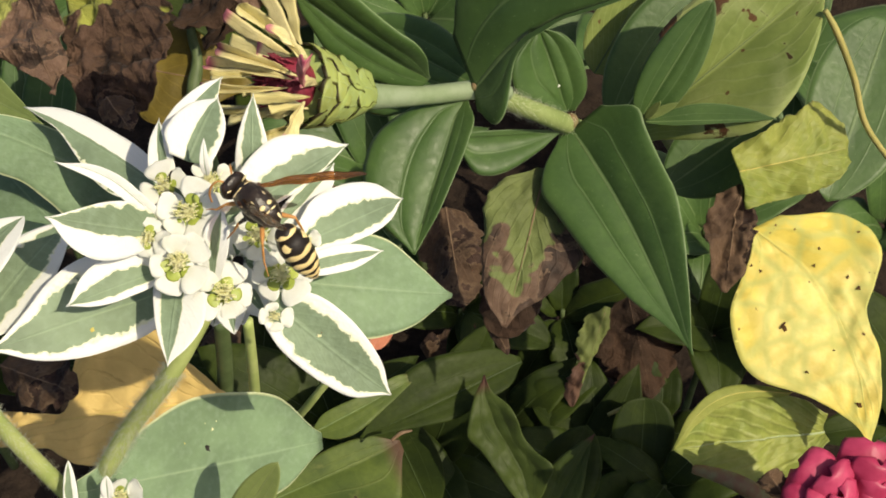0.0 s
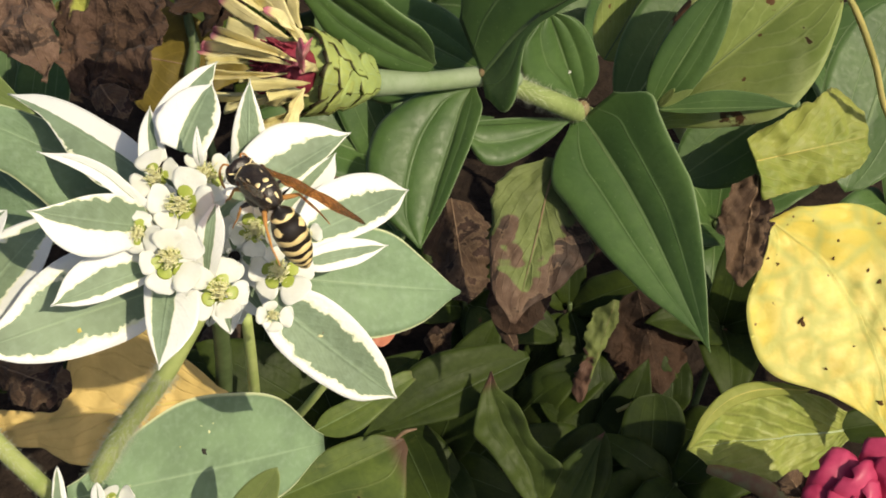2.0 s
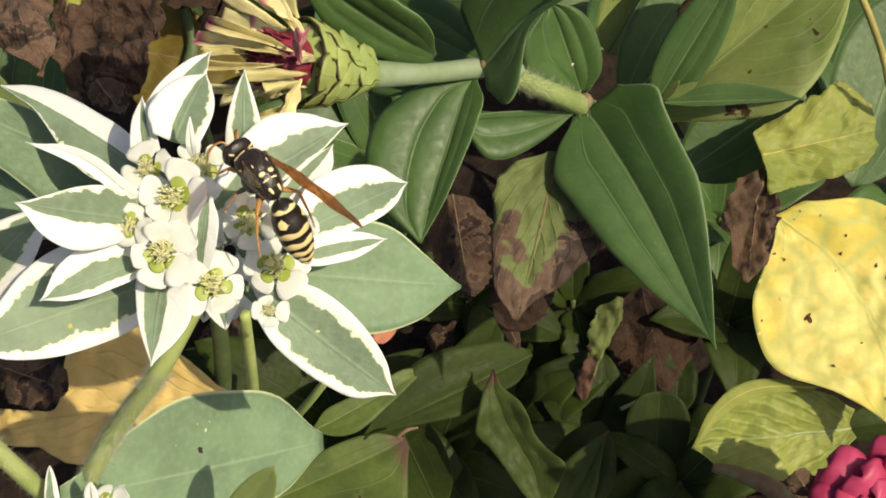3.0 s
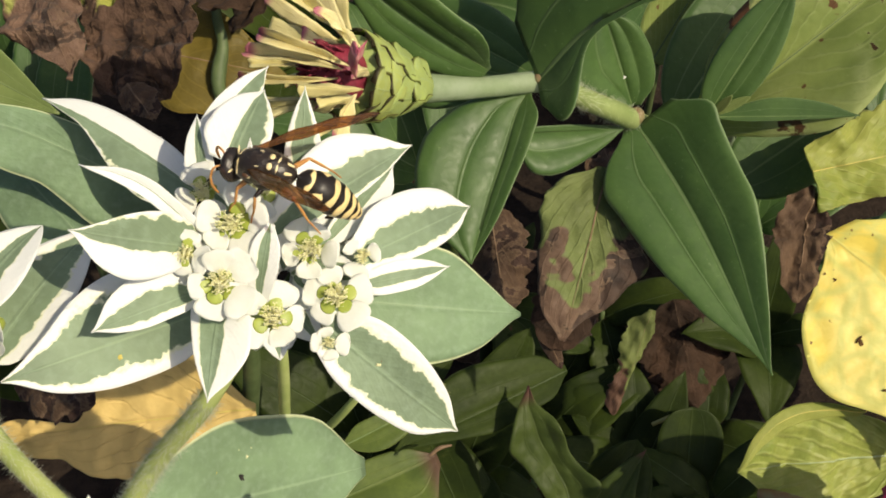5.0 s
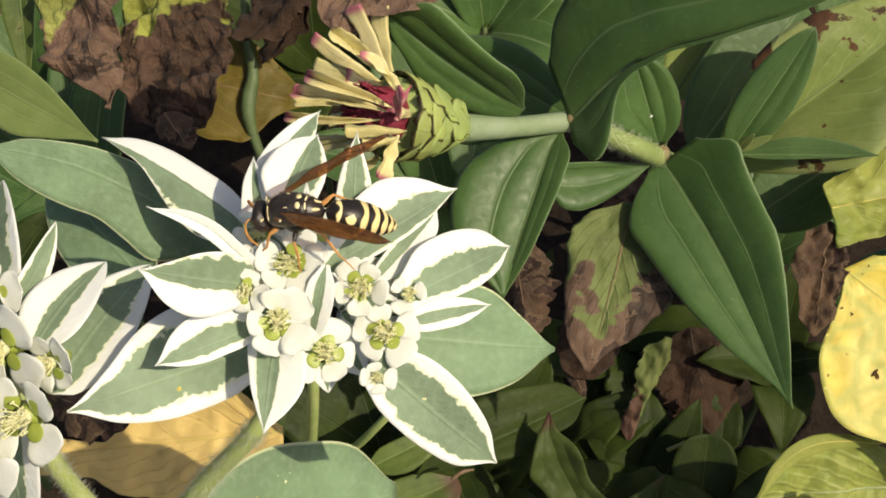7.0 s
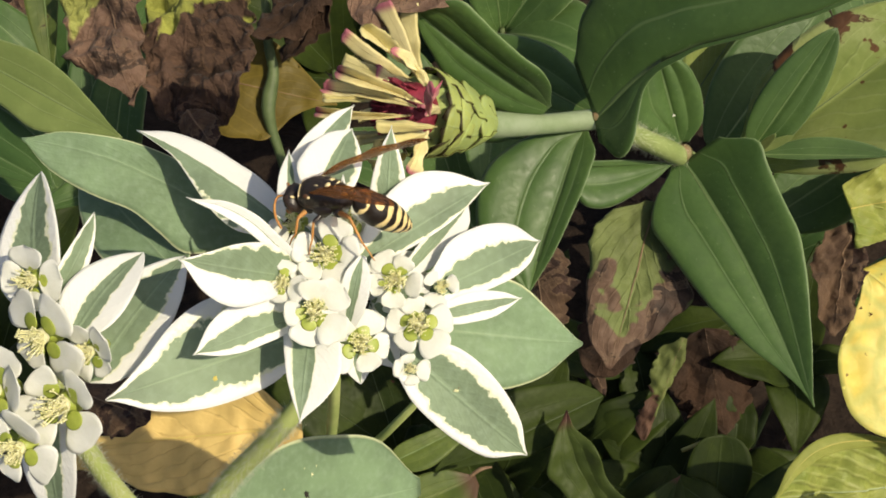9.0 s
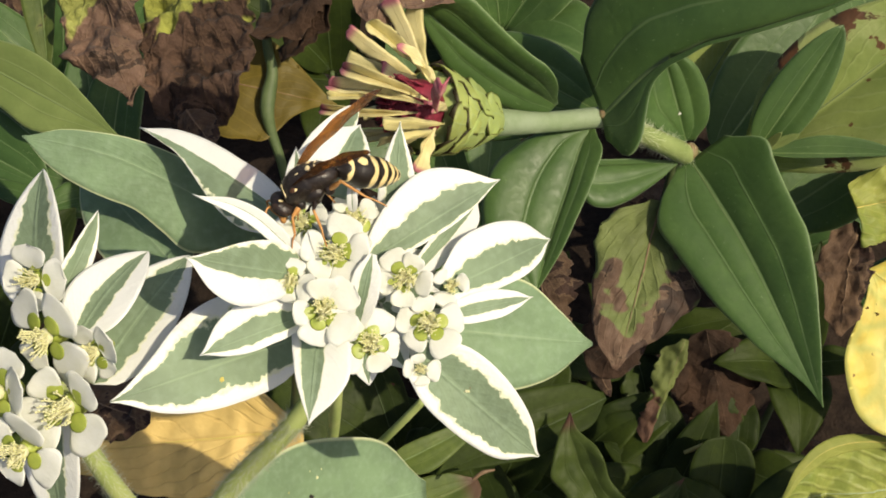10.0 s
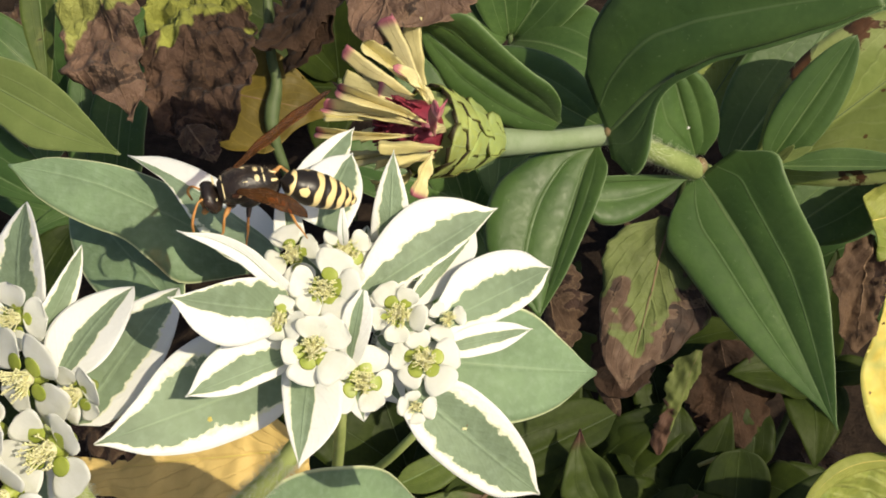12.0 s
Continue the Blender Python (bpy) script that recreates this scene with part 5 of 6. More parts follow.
    for base, tip, width, roll, pink in (
        ((3.1, 25.3, -32.5), (-8.0, 29.2, -32.5), 2.6, 40, 1), ((2.6, 24.4, -31.0), (-9.7, 26.9, -34.0), 2.4, 45, 1),
        ((3.1, 27.7, -35.5), (-5.3, 34.3, -31.0), 3.2, 35, 0), ((3.1, 29.1, -38.5), (-1.6, 38.5, -34.0), 3.4, 30, 1),
        ((3.1, 30.0, -41.5), (1.4, 39.4, -40.0), 3.0, 40, 0), ((1.2, 29.4, -40.0), (-7.7, 34.8, -37.0), 2.8, 45, 1),
        ((1.7, 23.6, -32.5), (-10.9, 24.0, -35.5), 2.0, 50, 1), ((5.3, 21.7, -28.0), (-2.4, 21.8, -26.5), 2.4, 45, 0),
        ((4.1, 21.1, -31.0), (-0.2, 19.6, -28.0), 3.4, 30, 0), ((4.0, 21.7, -32.5), (1.4, 16.1, -31.0), 3.4, 30, 1),
        ((2.0, 21.8, -40.0), (-8.2, 19.1, -41.5), 2.2, 45, 0), ((1.6, 22.6, -40.0), (-11.3, 22.1, -43.0), 2.0, 50, 0),
        ((4.6, 22.8, -29.5), (4.7, 25.9, -25.0), 2.4, 30, 2), ((1.1, 26.8, -41.5), (-10.4, 26.5, -44.5), 2.0, 50, 0),
        ((1.7, 20.9, -43.0), (-3.8, 17.8, -44.5), 2.6, 40, 0), ((1.1, 28.5, -44.5), (-8.1, 33.7, -46.0), 2.6, 40, 0)):
        ray(base, tip, width * rnd.uniform(0.62, 0.85), ("ray_cream", "ray_blush", "ray_pink")[pink], roll + 14)
    # shorter inner rays, pressed together
    for k in range(6):
        an = 2 * math.pi * k / 6 + rnd.uniform(-0.2, 0.2)
        out = m @ Vector((math.cos(an), math.sin(an), 0))
        b0 = mouth + out * rnd.uniform(3.6, 4.8) - way * 0.5
        t0 = b0 + way * rnd.uniform(5, 11) + out * rnd.uniform(-0.5, 4.0)
        ray(b0, t0, rnd.uniform(1.1, 2.0), rnd.choice(("ray_cream", "ray_blush", "ray_blush")), rnd.uniform(30, 60))
    return head


zinnia_head()


# ---- magenta flower at the corner ----
def magenta_flower():
    c = (94.9, -43.6, -77.5)
    fl = thing("zinnia_flower", c, "fresh magenta zinnia flower with rounded overlapping petals", "flower")
    rnd = random.Random(9)
    o = ORIGIN[fl]
    for ring, (n, r0, r1, lift) in enumerate(((8, 3.5, 13.5, 8), (7, 3.0, 11.0, 28), (5, 2.0, 8.0, 50), (3, 1.0, 5.0, 68))):
        for k in range(n):
            an = 2 * math.pi * (k + 0.5 * ring) / n + rnd.uniform(-0.15, 0.15)
            out = Vector((math.cos(an), math.sin(an) * 0.9, 0))
            le = radians(lift + rnd.uniform(-8, 8))
            b0 = o + out * r0
            t0 = b0 + out * ((r1 - r0) * math.cos(le)) + Vector((0, 0, (r1 - r0) * math.sin(le) + 1.0))
            vs, fs, uvs, rims = blade(b0, t0, 10.5 - 1.6 * ring, (-out.x * math.sin(le), -out.y * math.sin(le), math.cos(le)), arch=1.6, cup=-1.8, fold=-3, a=0.4, b=0.22, wave=0.3, thick=0.35, nu=14, nv=14, seed=ring * 30 + k, crumple=0.18, origin=o)
            attach(mesh_object("petal", vs, fs, "magenta_petal", uvs, rims), fl)
    vs, fs, _ = tube((o + Vector((0, 0, 0)), o + Vector((3, -8, -30)), o + Vector((6, -25, -120))), (1.8, 1.5, 1.7), 10)
    attach(mesh_object("stem", [v - o for v in vs], fs, "zinnia_stem"), fl)
    # Added leaf pair, out of view, that throws shade over the low leaves.
    leaf("leaf", fl, (99.0, -55.0, -106.0), (136.0, -31.0, -96.0), 25, "zinnia_leaf", "unseen dark green leaf added to shade the low growth", fold=8, groove=0.5, nv=24, seed=97)
    leaf("leaf", fl, (99.0, -57.0, -106.0), (128.0, -66.0, -104.0), 22, "zinnia_leaf", "unseen dark green leaf added to shade the low growth", fold=8, groove=0.5, nv=24, seed=98)
    loose_leaf("dead_petal", (82.5, -41.4, -79.0), (78.7, -36.7, -76.0), 4.5, "dead_leaf", "shrivelled brown petal beside the magenta flower", "petal", fold=-25, crumple=1.2, seed=77, ragged=0.2)


magenta_flower()


# ---- low growth and litter ----
def low_plant(at, seed, leaves, size, material, lean=(0, 0, 1)):
    rnd = random.Random(seed)
    p = thing("seedling", at, "low dark green seedling in the shade of the bed", "plant", "seedlings under the flowers")
    o = ORIGIN[p]
    down = BED.inverted().to_3x3() @ Vector((0, 0, -1))
    for k in range(leaves):
        an = 2 * math.pi * k / leaves + rnd.uniform(-0.5, 0.5)
        le = rnd.uniform(0.0, 0.9)
        reach = size * rnd.uniform(0.7, 1.25)
        out = Vector((math.cos(an), math.sin(an), 0)) * math.cos(le) - down * math.sin(le)
        b0 = o + out * 1.0 - down * rnd.uniform(0, 6)
        leaf("leaf", p, b0, b0 + out * reach, reach * rnd.uniform(0.34, 0.55), material, face=-down + Vector((0, 0, 0.6)), fold=rnd.uniform(4, 18), arch=reach * 0.1, curl=reach * rnd.uniform(0, 0.25), a=0.55, b=rnd.uniform(0.6, 0.9), groove=0.2, wave=0.5, seed=seed * 31 + k, nu=18, nv=12)
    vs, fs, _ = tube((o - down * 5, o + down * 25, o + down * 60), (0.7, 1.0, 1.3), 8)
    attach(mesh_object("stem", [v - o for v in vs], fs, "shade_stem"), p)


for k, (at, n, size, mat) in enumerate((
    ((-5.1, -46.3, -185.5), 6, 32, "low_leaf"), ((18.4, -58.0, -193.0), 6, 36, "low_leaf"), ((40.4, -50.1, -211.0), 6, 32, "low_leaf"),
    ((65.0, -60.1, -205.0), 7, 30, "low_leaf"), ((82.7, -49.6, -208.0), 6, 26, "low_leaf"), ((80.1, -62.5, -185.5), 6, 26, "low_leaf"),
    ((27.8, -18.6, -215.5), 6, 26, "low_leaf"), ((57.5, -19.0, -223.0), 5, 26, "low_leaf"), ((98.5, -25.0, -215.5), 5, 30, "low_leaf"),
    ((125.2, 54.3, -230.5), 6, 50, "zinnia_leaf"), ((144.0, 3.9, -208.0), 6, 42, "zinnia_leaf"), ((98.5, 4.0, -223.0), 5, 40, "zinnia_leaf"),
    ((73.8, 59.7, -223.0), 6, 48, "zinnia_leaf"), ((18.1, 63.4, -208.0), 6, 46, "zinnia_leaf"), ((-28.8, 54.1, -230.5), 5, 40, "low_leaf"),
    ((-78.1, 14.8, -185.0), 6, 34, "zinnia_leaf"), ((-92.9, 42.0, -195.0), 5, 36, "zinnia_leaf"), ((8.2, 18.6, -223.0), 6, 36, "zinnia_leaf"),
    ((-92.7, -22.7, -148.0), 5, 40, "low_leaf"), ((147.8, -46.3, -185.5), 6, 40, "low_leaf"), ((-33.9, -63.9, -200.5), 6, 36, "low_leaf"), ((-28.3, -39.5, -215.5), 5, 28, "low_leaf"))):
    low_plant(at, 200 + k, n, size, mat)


def litter():
    """Fallen dry leaves over the soil."""
    rnd = random.Random(21)
    for k in range(70):
        x, y = rnd.uniform(-0.26, 0.26), rnd.uniform(0.06, 0.50)
        an = rnd.uniform(0, 6.3)
        size = rnd.uniform(22, 48)
        vs, fs, uvs, rims = blade((0, 0, 0), (size, 0, rnd.uniform(-3, 8)), size * rnd.uniform(0.4, 0.65), (0, 0, 1), fold=rnd.uniform(-25, 15), crumple=4.0, ragged=0.25, a=0.5, b=0.6, seed=400 + k, nu=20, nv=12)
        ob = mesh_object("dead_leaf", vs, fs, "dead_leaf", uvs, rims)
        ob.matrix_basis = pose(x, y, 0.009 + rnd.uniform(0, 0.010), 0, 0, math.degrees(an))
        tagged(ob, "dry brown fallen leaf on the soil", "leaf", "fallen leaves")


litter()


def loose_stalk(name, points, radii, material, label, category, group=""):
    vs, fs, _ = tube(points, radii, 10, 7, 0.05)
    o = Vector(points[0])
    return lone(mesh_object(name, [v - o for v in vs], fs, material), points[0], label, category, group)


loose_stalk("tendril", ((92.5, 44.9, -88.0), (95.7, 41.2, -91.0), (101.7, 34.3, -100.0), (106.6, 25.9, -107.5), (116.3, 18.3, -118.0)), (0.5, 0.65, 0.65, 0.6, 0.6), "tendril", "thin yellow tendril curving past the leaves", "tendril")
loose_stalk("straw", ((12.1, -39.2, -126.0), (14.0, -37.6, -125.4), (16.4, -37.1, -126.0)), (0.35, 0.45, 0.2), "rib_brown", "short pale dry straw", "straw", "dry straws")
loose_stalk("straw", ((66.4, -42.2, -189.0), (71.0, -40.0, -188.0), (76.3, -38.3, -187.0)), (0.5, 0.6, 0.3), "tendril", "short pale dry straw", "straw", "dry straws")
loose_stalk("leaf_stalk", ((72.1, -41.7, -106.0), (76.3, -42.5, -104.0), (82.1, -44.9, -103.0), (88.0, -50.0, -108.0)), (0.9, 1.5, 1.9, 1.7), "node", "rolled brownish leaf stalk by the lime green leaf", "stem")
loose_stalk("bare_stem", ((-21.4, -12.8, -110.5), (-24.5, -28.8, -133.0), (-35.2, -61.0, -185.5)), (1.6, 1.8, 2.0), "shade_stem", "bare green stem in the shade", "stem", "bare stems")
loose_stalk("bare_stem", ((-12.5, -11.5, -88.0), (-14.7, -26.3, -110.5), (-24.2, -61.0, -185.5)), (1.0, 1.1, 1.2), "spurge_stem", "thin light green stem", "stem", "bare stems")
loose_stalk("bare_stem", ((2.0, -22.4, -118.0), (-5.5, -31.5, -130.0), (-16.9, -45.7, -163.0), (-27.3, -65.4, -208.0)), (0.8, 0.9, 1.0, 1.1), "spurge_stem", "thin light green stem", "stem", "bare stems")
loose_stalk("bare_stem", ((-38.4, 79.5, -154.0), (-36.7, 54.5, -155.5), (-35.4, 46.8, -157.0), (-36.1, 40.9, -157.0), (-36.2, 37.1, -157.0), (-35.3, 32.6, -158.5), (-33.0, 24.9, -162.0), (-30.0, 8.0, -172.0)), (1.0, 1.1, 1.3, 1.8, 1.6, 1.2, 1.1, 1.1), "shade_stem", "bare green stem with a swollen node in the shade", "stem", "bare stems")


# ---- the paper wasp ----
def gaster_material():
    """Black chitin with scalloped yellow bands at the hind edge of each ring."""
    k = Net("gaster")
    s, an = k.uv()
    wob = k.math("MULTIPLY", k.math("SINE", k.math("MULTIPLY", an, 6.2832 * 5)), 0.015)
    u = k.math("ADD", s, wob)
    yellow = None
    for lo, hi in ((0.112, 0.152), (0.408, 0.489), (0.566, 0.653), (0.708, 0.788), (0.826, 0.892), (0.918, 0.965)):
        band = k.math("MULTIPLY", k.ramp(u, lo - 0.008, lo + 0.008), k.ramp(s, hi - 0.006, hi + 0.006, 1.0, 0.0))
        yellow = band if yellow is None else k.math("MAXIMUM", yellow, band)
    side = k.math("ABSOLUTE", k.math("SUBTRACT", an, 0.5))
    du = k.math("DIVIDE", k.math("SUBTRACT", s, 0.285), 0.072)
    dv = k.math("DIVIDE", k.math("SUBTRACT", side, 0.155), 0.080)
    star = k.math("ADD", k.math("POWER", k.math("ABSOLUTE", du), 1.3), k.math("POWER", k.math("ABSOLUTE", dv), 1.3))
    spot = k.ramp(k.math("ADD", star, k.math("MULTIPLY", k.math("SUBTRACT", k.noise(1100, 2, 0.5), 0.5), 1.6)), 0.75, 0.85, 1.0, 0.0)
    yellow = k.math("MAXIMUM", yellow, spot)
    fine = k.noise(1500, 3, 0.6)
    colour = k.mix(yellow, k.mix(fine, (0.010, 0.008, 0.007), (0.022, 0.016, 0.012)), k.mix(fine, (0.86, 0.70, 0.36), (0.78, 0.60, 0.25)))
    return k.finish(colour, 0.38, k.bump(fine, 0.00006, 0.6), 0.0, None, 0.42)


def wing_material():
    k = Net("wing")
    s, t = k.uv()
    cells = k.node("TexVoronoi")
    cells.feature = "DISTANCE_TO_EDGE"
    cells.inputs["Scale"].default_value = 4.2
    k.put(cells.inputs["Vector"], k.node("UVMap").outputs[0])
    vein = k.ramp(cells.outputs["Distance"], 0.02, 0.07, 1.0, 0.0)
    colour = k.mix(vein, k.mix(k.ramp(s, 0.55, 1.0), (0.22, 0.10, 0.033), (0.085, 0.058, 0.045)), (0.15, 0.065, 0.022))
    k.put(k.bsdf.inputs["Base Color"], colour)
    k.bsdf.inputs["Roughness"].default_value = 0.16
    k.put(k.bsdf.inputs["Normal"], k.bump(k.math("ADD", vein, k.noise(900, 3, 0.6)), 0.00006, 0.7))
    clear = k.node("BsdfTransparent")
    k.put(clear.inputs["Color"], (0.84, 0.54, 0.26))
    mixer = k.node("MixShader")
    k.put(mixer.inputs[0], k.ramp(vein, 0, 1, 0.48, 0.92))
    k.tree.links.new(clear.outputs[0], mixer.inputs[1])
    k.tree.links.new(k.bsdf.outputs[0], mixer.inputs[2])
    k.tree.links.new(mixer.outputs[0], k.out.inputs["Surface"])
    return k.mat


M["gaster"] = gaster_material()
M["wing"] = wing_material()
M["chitin"] = plain_material("chitin", (0.012, 0.009, 0.008), (0.026, 0.017, 0.012), 900, 0.34, 0.00013, 0.0, 0.5)
M["wasp_yellow"] = plain_material("wasp_yellow", (0.84, 0.72, 0.42), (0.76, 0.62, 0.30), 900, 0.4, 0.00003)
M["wasp_orange"] = plain_material("wasp_orange", (0.60, 0.31, 0.10), (0.42, 0.18, 0.05), 700, 0.4, 0.00003, 0.1)
M["wasp_fuzz"] = plain_material("wasp_fuzz", (0.24, 0.20, 0.15), (0.16, 0.13, 0.10), 700, 0.5, 0)
M["wasp_brown"] = plain_material("wasp_brown", (0.10, 0.045, 0.020), (0.05, 0.025, 0.014), 900, 0.4, 0.00003)
M["wasp_eye"] = plain_material("wasp_eye", (0.020, 0.014, 0.012), (0.05, 0.03, 0.02), 1500, 0.2, 0)


def lathe(profile, sides=20, squash=0.92):
    """A body of revolution along -x from (distance, radius, drop) rings; uvs run along and round it, the back at a half."""
    vs, fs, uvs = [], [], []
    total = profile[-1][0]
    for d, r, z in profile:
        for k in range(sides + 1):
            an = 2 * math.pi * k / sides
            vs.append(Vector((-d, -r * math.sin(an), -r * squash * math.cos(an) + z)))
            uvs.append((d / total, k / sides))
    n = sides + 1
    for i in range(len(profile) - 1):
        for k in range(sides):
            fs.append((i * n + k, i * n + k + 1, (i + 1) * n + k + 1, (i + 1) * n + k))
    return vs, fs, uvs


def piece(name, parent, vf, material, label="", uvs=None):
    ob = mesh_object(name, vf[0], vf[1], material, uvs)
    ob.parent = parent
    if label:
        ob["label"] = label
    return ob


def hinged(name, parent, vf, hinge, material, label=""):
    """A piece that turns about its own joint."""
    h = Vector(hinge)
    ob = piece(name, parent, ([v - h for v in vf[0]], vf[1]), material, label)
    ob.location = h * MM
    HINGES[ob] = h
    return ob


HINGES = {}


def make_wasp():
    wasp = tagged(new("paper_wasp"), "black and yellow paper wasp with amber wings feeding on the flowers", "wasp")
    # thorax: collar, back, scutellum and the sloping hind end
    ring = [(-5.9, 0.95, 0.0), (-5.6, 1.30, 0.05), (-5.0, 1.62, 0.18), (-4.2, 1.82, 0.30), (-3.4, 1.88, 0.36), (-2.7, 1.80, 0.34), (-2.45, 1.70, 0.30), (-2.2, 1.72, 0.30), (-1.6, 1.55, 0.20), (-1.35, 1.46, 0.12), (-1.1, 1.42, 0.08), (-0.6, 1.05, -0.1), (-0.25, 0.55, -0.15), (-0.1, 0.2, -0.1)]
    ring = [(d, q * 0.93, z) for d, q, z in ring]
    vs, fs, uvs = lathe(ring, 24, 1.02)
    thorax = piece("thorax", wasp, (vs, fs), "chitin", "black thorax with cream marks", uvs)
    for x, y, rx, ry, sink in ((5.40, 0.80, 0.08, 0.80, 0.05), (5.40, -0.80, 0.08, 0.80, 0.05), (3.3, 0.80, 0.26, 0.06, 0.0), (3.3, -0.80, 0.26, 0.06, 0.0), (2.15, 0.52, 0.26, 0.36, 0.0), (2.15, -0.52, 0.26, 0.36, 0.0),
                               (1.50, 0.45, 0.11, 0.42, 0.0), (1.50, -0.45, 0.11, 0.42, 0.0), (0.75, 0.50, 0.62, 0.17, 0.0), (0.75, -0.50, 0.62, 0.17, 0.0), (4.1, 1.60, 0.22, 0.16, 0.0), (4.1, -1.60, 0.22, 0.16, 0.0)):
        # height of the back at this place
        k = max(q for q in range(len(ring) - 1) if -ring[q][0] >= x)
        f = (-ring[k][0] - x) / max(1e-6, ring[k + 1][0] - ring[k][0])
        rad = ring[k][1] + (ring[k + 1][1] - ring[k][1]) * f
        drop = ring[k][2] + (ring[k + 1][2] - ring[k][2]) * f
        z = math.sqrt(max(0.01, rad * rad - y * y)) * 0.98 + drop
        outw = Vector((0.1 if x > 3 else -0.35, y, z - drop)).normalized()
        piece("cream_mark", thorax, ball((x, y, z - sink), (rx, ry, 0.11), 6, 12, frame_of(outw)), "wasp_yellow")
    for e in (-1, 1):
        piece("tegula", thorax, ball((4.35, 1.50 * e, 0.95), (0.40, 0.26, 0.22), 6, 12, Matrix.Rotation(radians(-35 * e), 3, "X")), "wasp_brown", "dark brown wing scale")
        piece("side_plate", thorax, ball((3.1, 1.15 * e, -0.75), (1.15, 0.62, 0.80), 8, 14), "chitin")
    piece("scutellum", thorax, ball((1.95, 0, 1.46), (0.42, 0.95, 0.28), 8, 14, Matrix.Rotation(radians(12), 3, "Y")), "chitin")
    # hairs on the back
    rnd = random.Random(3)
    hv, hf = [], []
    for _ in range(800):
        an, x = rnd.uniform(-1.9, 1.9), rnd.uniform(0.3, 5.6)
        k = max(q for q in range(len(ring) - 1) if -ring[q][0] >= x)
        f = (-ring[k][0] - x) / max(1e-6, ring[k + 1][0] - ring[k][0])
        r = (ring[k][1] + (ring[k + 1][1] - ring[k][1]) * f) * 0.97
        a = Vector((x, r * math.sin(an), r * math.cos(an) + ring[k][2] + (ring[k + 1][2] - ring[k][2]) * f))
        e = a + Vector((rnd.uniform(-.2, .2), math.sin(an), math.cos(an))) * rnd.uniform(0.2, 0.45)
        n = len(hv)
        hv += [a + Vector((0.012, 0, 0)), a - Vector((0.012, 0, 0)), a + Vector((0, 0.012, 0)), e]
        hf += [(n, n + 1, n + 3), (n + 1, n + 2, n + 3), (n + 2, n, n + 3)]
    tagged(piece("hair_coat", thorax, (hv, hf), "wasp_fuzz"), kind="stuff")
    feelers, legs = [], []
    # head
    head = piece("head", wasp, ball((6.55, 0, -0.55), (0.80, 1.66, 1.50), 12, 18, Matrix.Rotation(radians(25), 3, "Y")), "chitin", "black head with cream face marks")
    for e in (-1, 1):
        piece("eye", head, ball((6.78, 1.12 * e, -0.35), (0.60, 0.52, 1.05), 8, 12, Matrix.Rotation(radians(18 * e), 3, "X") @ Matrix.Rotation(radians(25), 3, "Y")), "wasp_eye")
        piece("mandible", head, joined([tube(((7.2, 0.8 * e, -1.2), (7.5, 0.65 * e, -1.8), (7.5, 0.1 * e, -2.2)), (0.35, 0.3, 0.12), 8)[:2]]), "wasp_orange", "orange mandible")
        piece("temple_mark", head, ball((6.18, 1.12 * e, 0.42), (0.10, 0.50, 0.12), 6, 10, Matrix.Rotation(radians(40 * e), 3, "X")), "wasp_yellow")
        piece("cheek_mark", head, ball((7.20, 0.60 * e, -0.05), (0.14, 0.22, 0.50), 6, 8), "wasp_yellow")
        pts = (Vector((7.25, 0.45 * e, 0.0)), Vector((8.0, 0.95 * e, 0.25)), Vector((8.5, 1.45 * e, -0.5)), Vector((8.7, 1.75 * e, -1.7)), Vector((8.5, 1.85 * e, -3.0)))
        feelers.append(hinged("antenna", wasp, tube(pts, (0.12, 0.10, 0.13, 0.15, 0.10), 8)[:2], pts[0], "wasp_orange", "orange-brown curved antenna"))
    piece("face_plate", head, ball((7.15, 0, -1.05), (0.28, 0.75, 0.60), 6, 10, Matrix.Rotation(radians(25), 3, "Y")), "wasp_yellow", "cream face plate")
    # gaster in overlapping rings
    prof = [(0.0, 0.16, -0.05), (0.25, 0.30, -0.05), (0.50, 0.85, -0.03), (0.85, 1.28, 0.0), (1.22, 1.52, 0.0), (1.30, 1.46, 0.0)]
    for a, b, ra, rb in ((1.30, 3.97, 1.46, 1.98), (3.97, 5.32, 1.96, 1.80), (5.32, 6.42, 1.78, 1.42), (6.42, 7.27, 1.40, 0.98), (7.27, 7.87, 0.96, 0.55), (7.87, 8.15, 0.52, 0.10)):
        for q in (0.3, 0.65, 1.0):
            d = a + (b - a) * q
            swell = ra + (rb - ra) * q + (0.30 if a < 2 else 0.10) * math.sin(math.pi * q)
            prof.append((d, max(0.05, swell), 0.0))
        prof.append((b + 0.03, max(0.03, rb - 0.05), 0.0))
    prof = [(d, q * 0.87, z) for d, q, z in prof]
    vs, fs, uvs = lathe(prof, 28, 0.95)
    gaster = piece("gaster", wasp, (vs, fs), "gaster", "black gaster with scalloped yellow bands", uvs)
    # wings, folded lengthwise
    wings = []
    for e in (-1, 1):
        vs, fs, uvs, rims = blade((0, 0, 0), (12.0, 0, 0), 2.05 if e < 0 else 1.9, (0, 0, 1), fold=6, arch=0.35, sweep=0.3 * e, a=0.6, b=0.55, thick=0.05, nu=22, nv=8, wave=0.08)
        w = mesh_object("wing", vs, fs, "wing", uvs)
        w.parent = wasp
        w["label"] = "amber brown folded wing"
        wings.append(w)
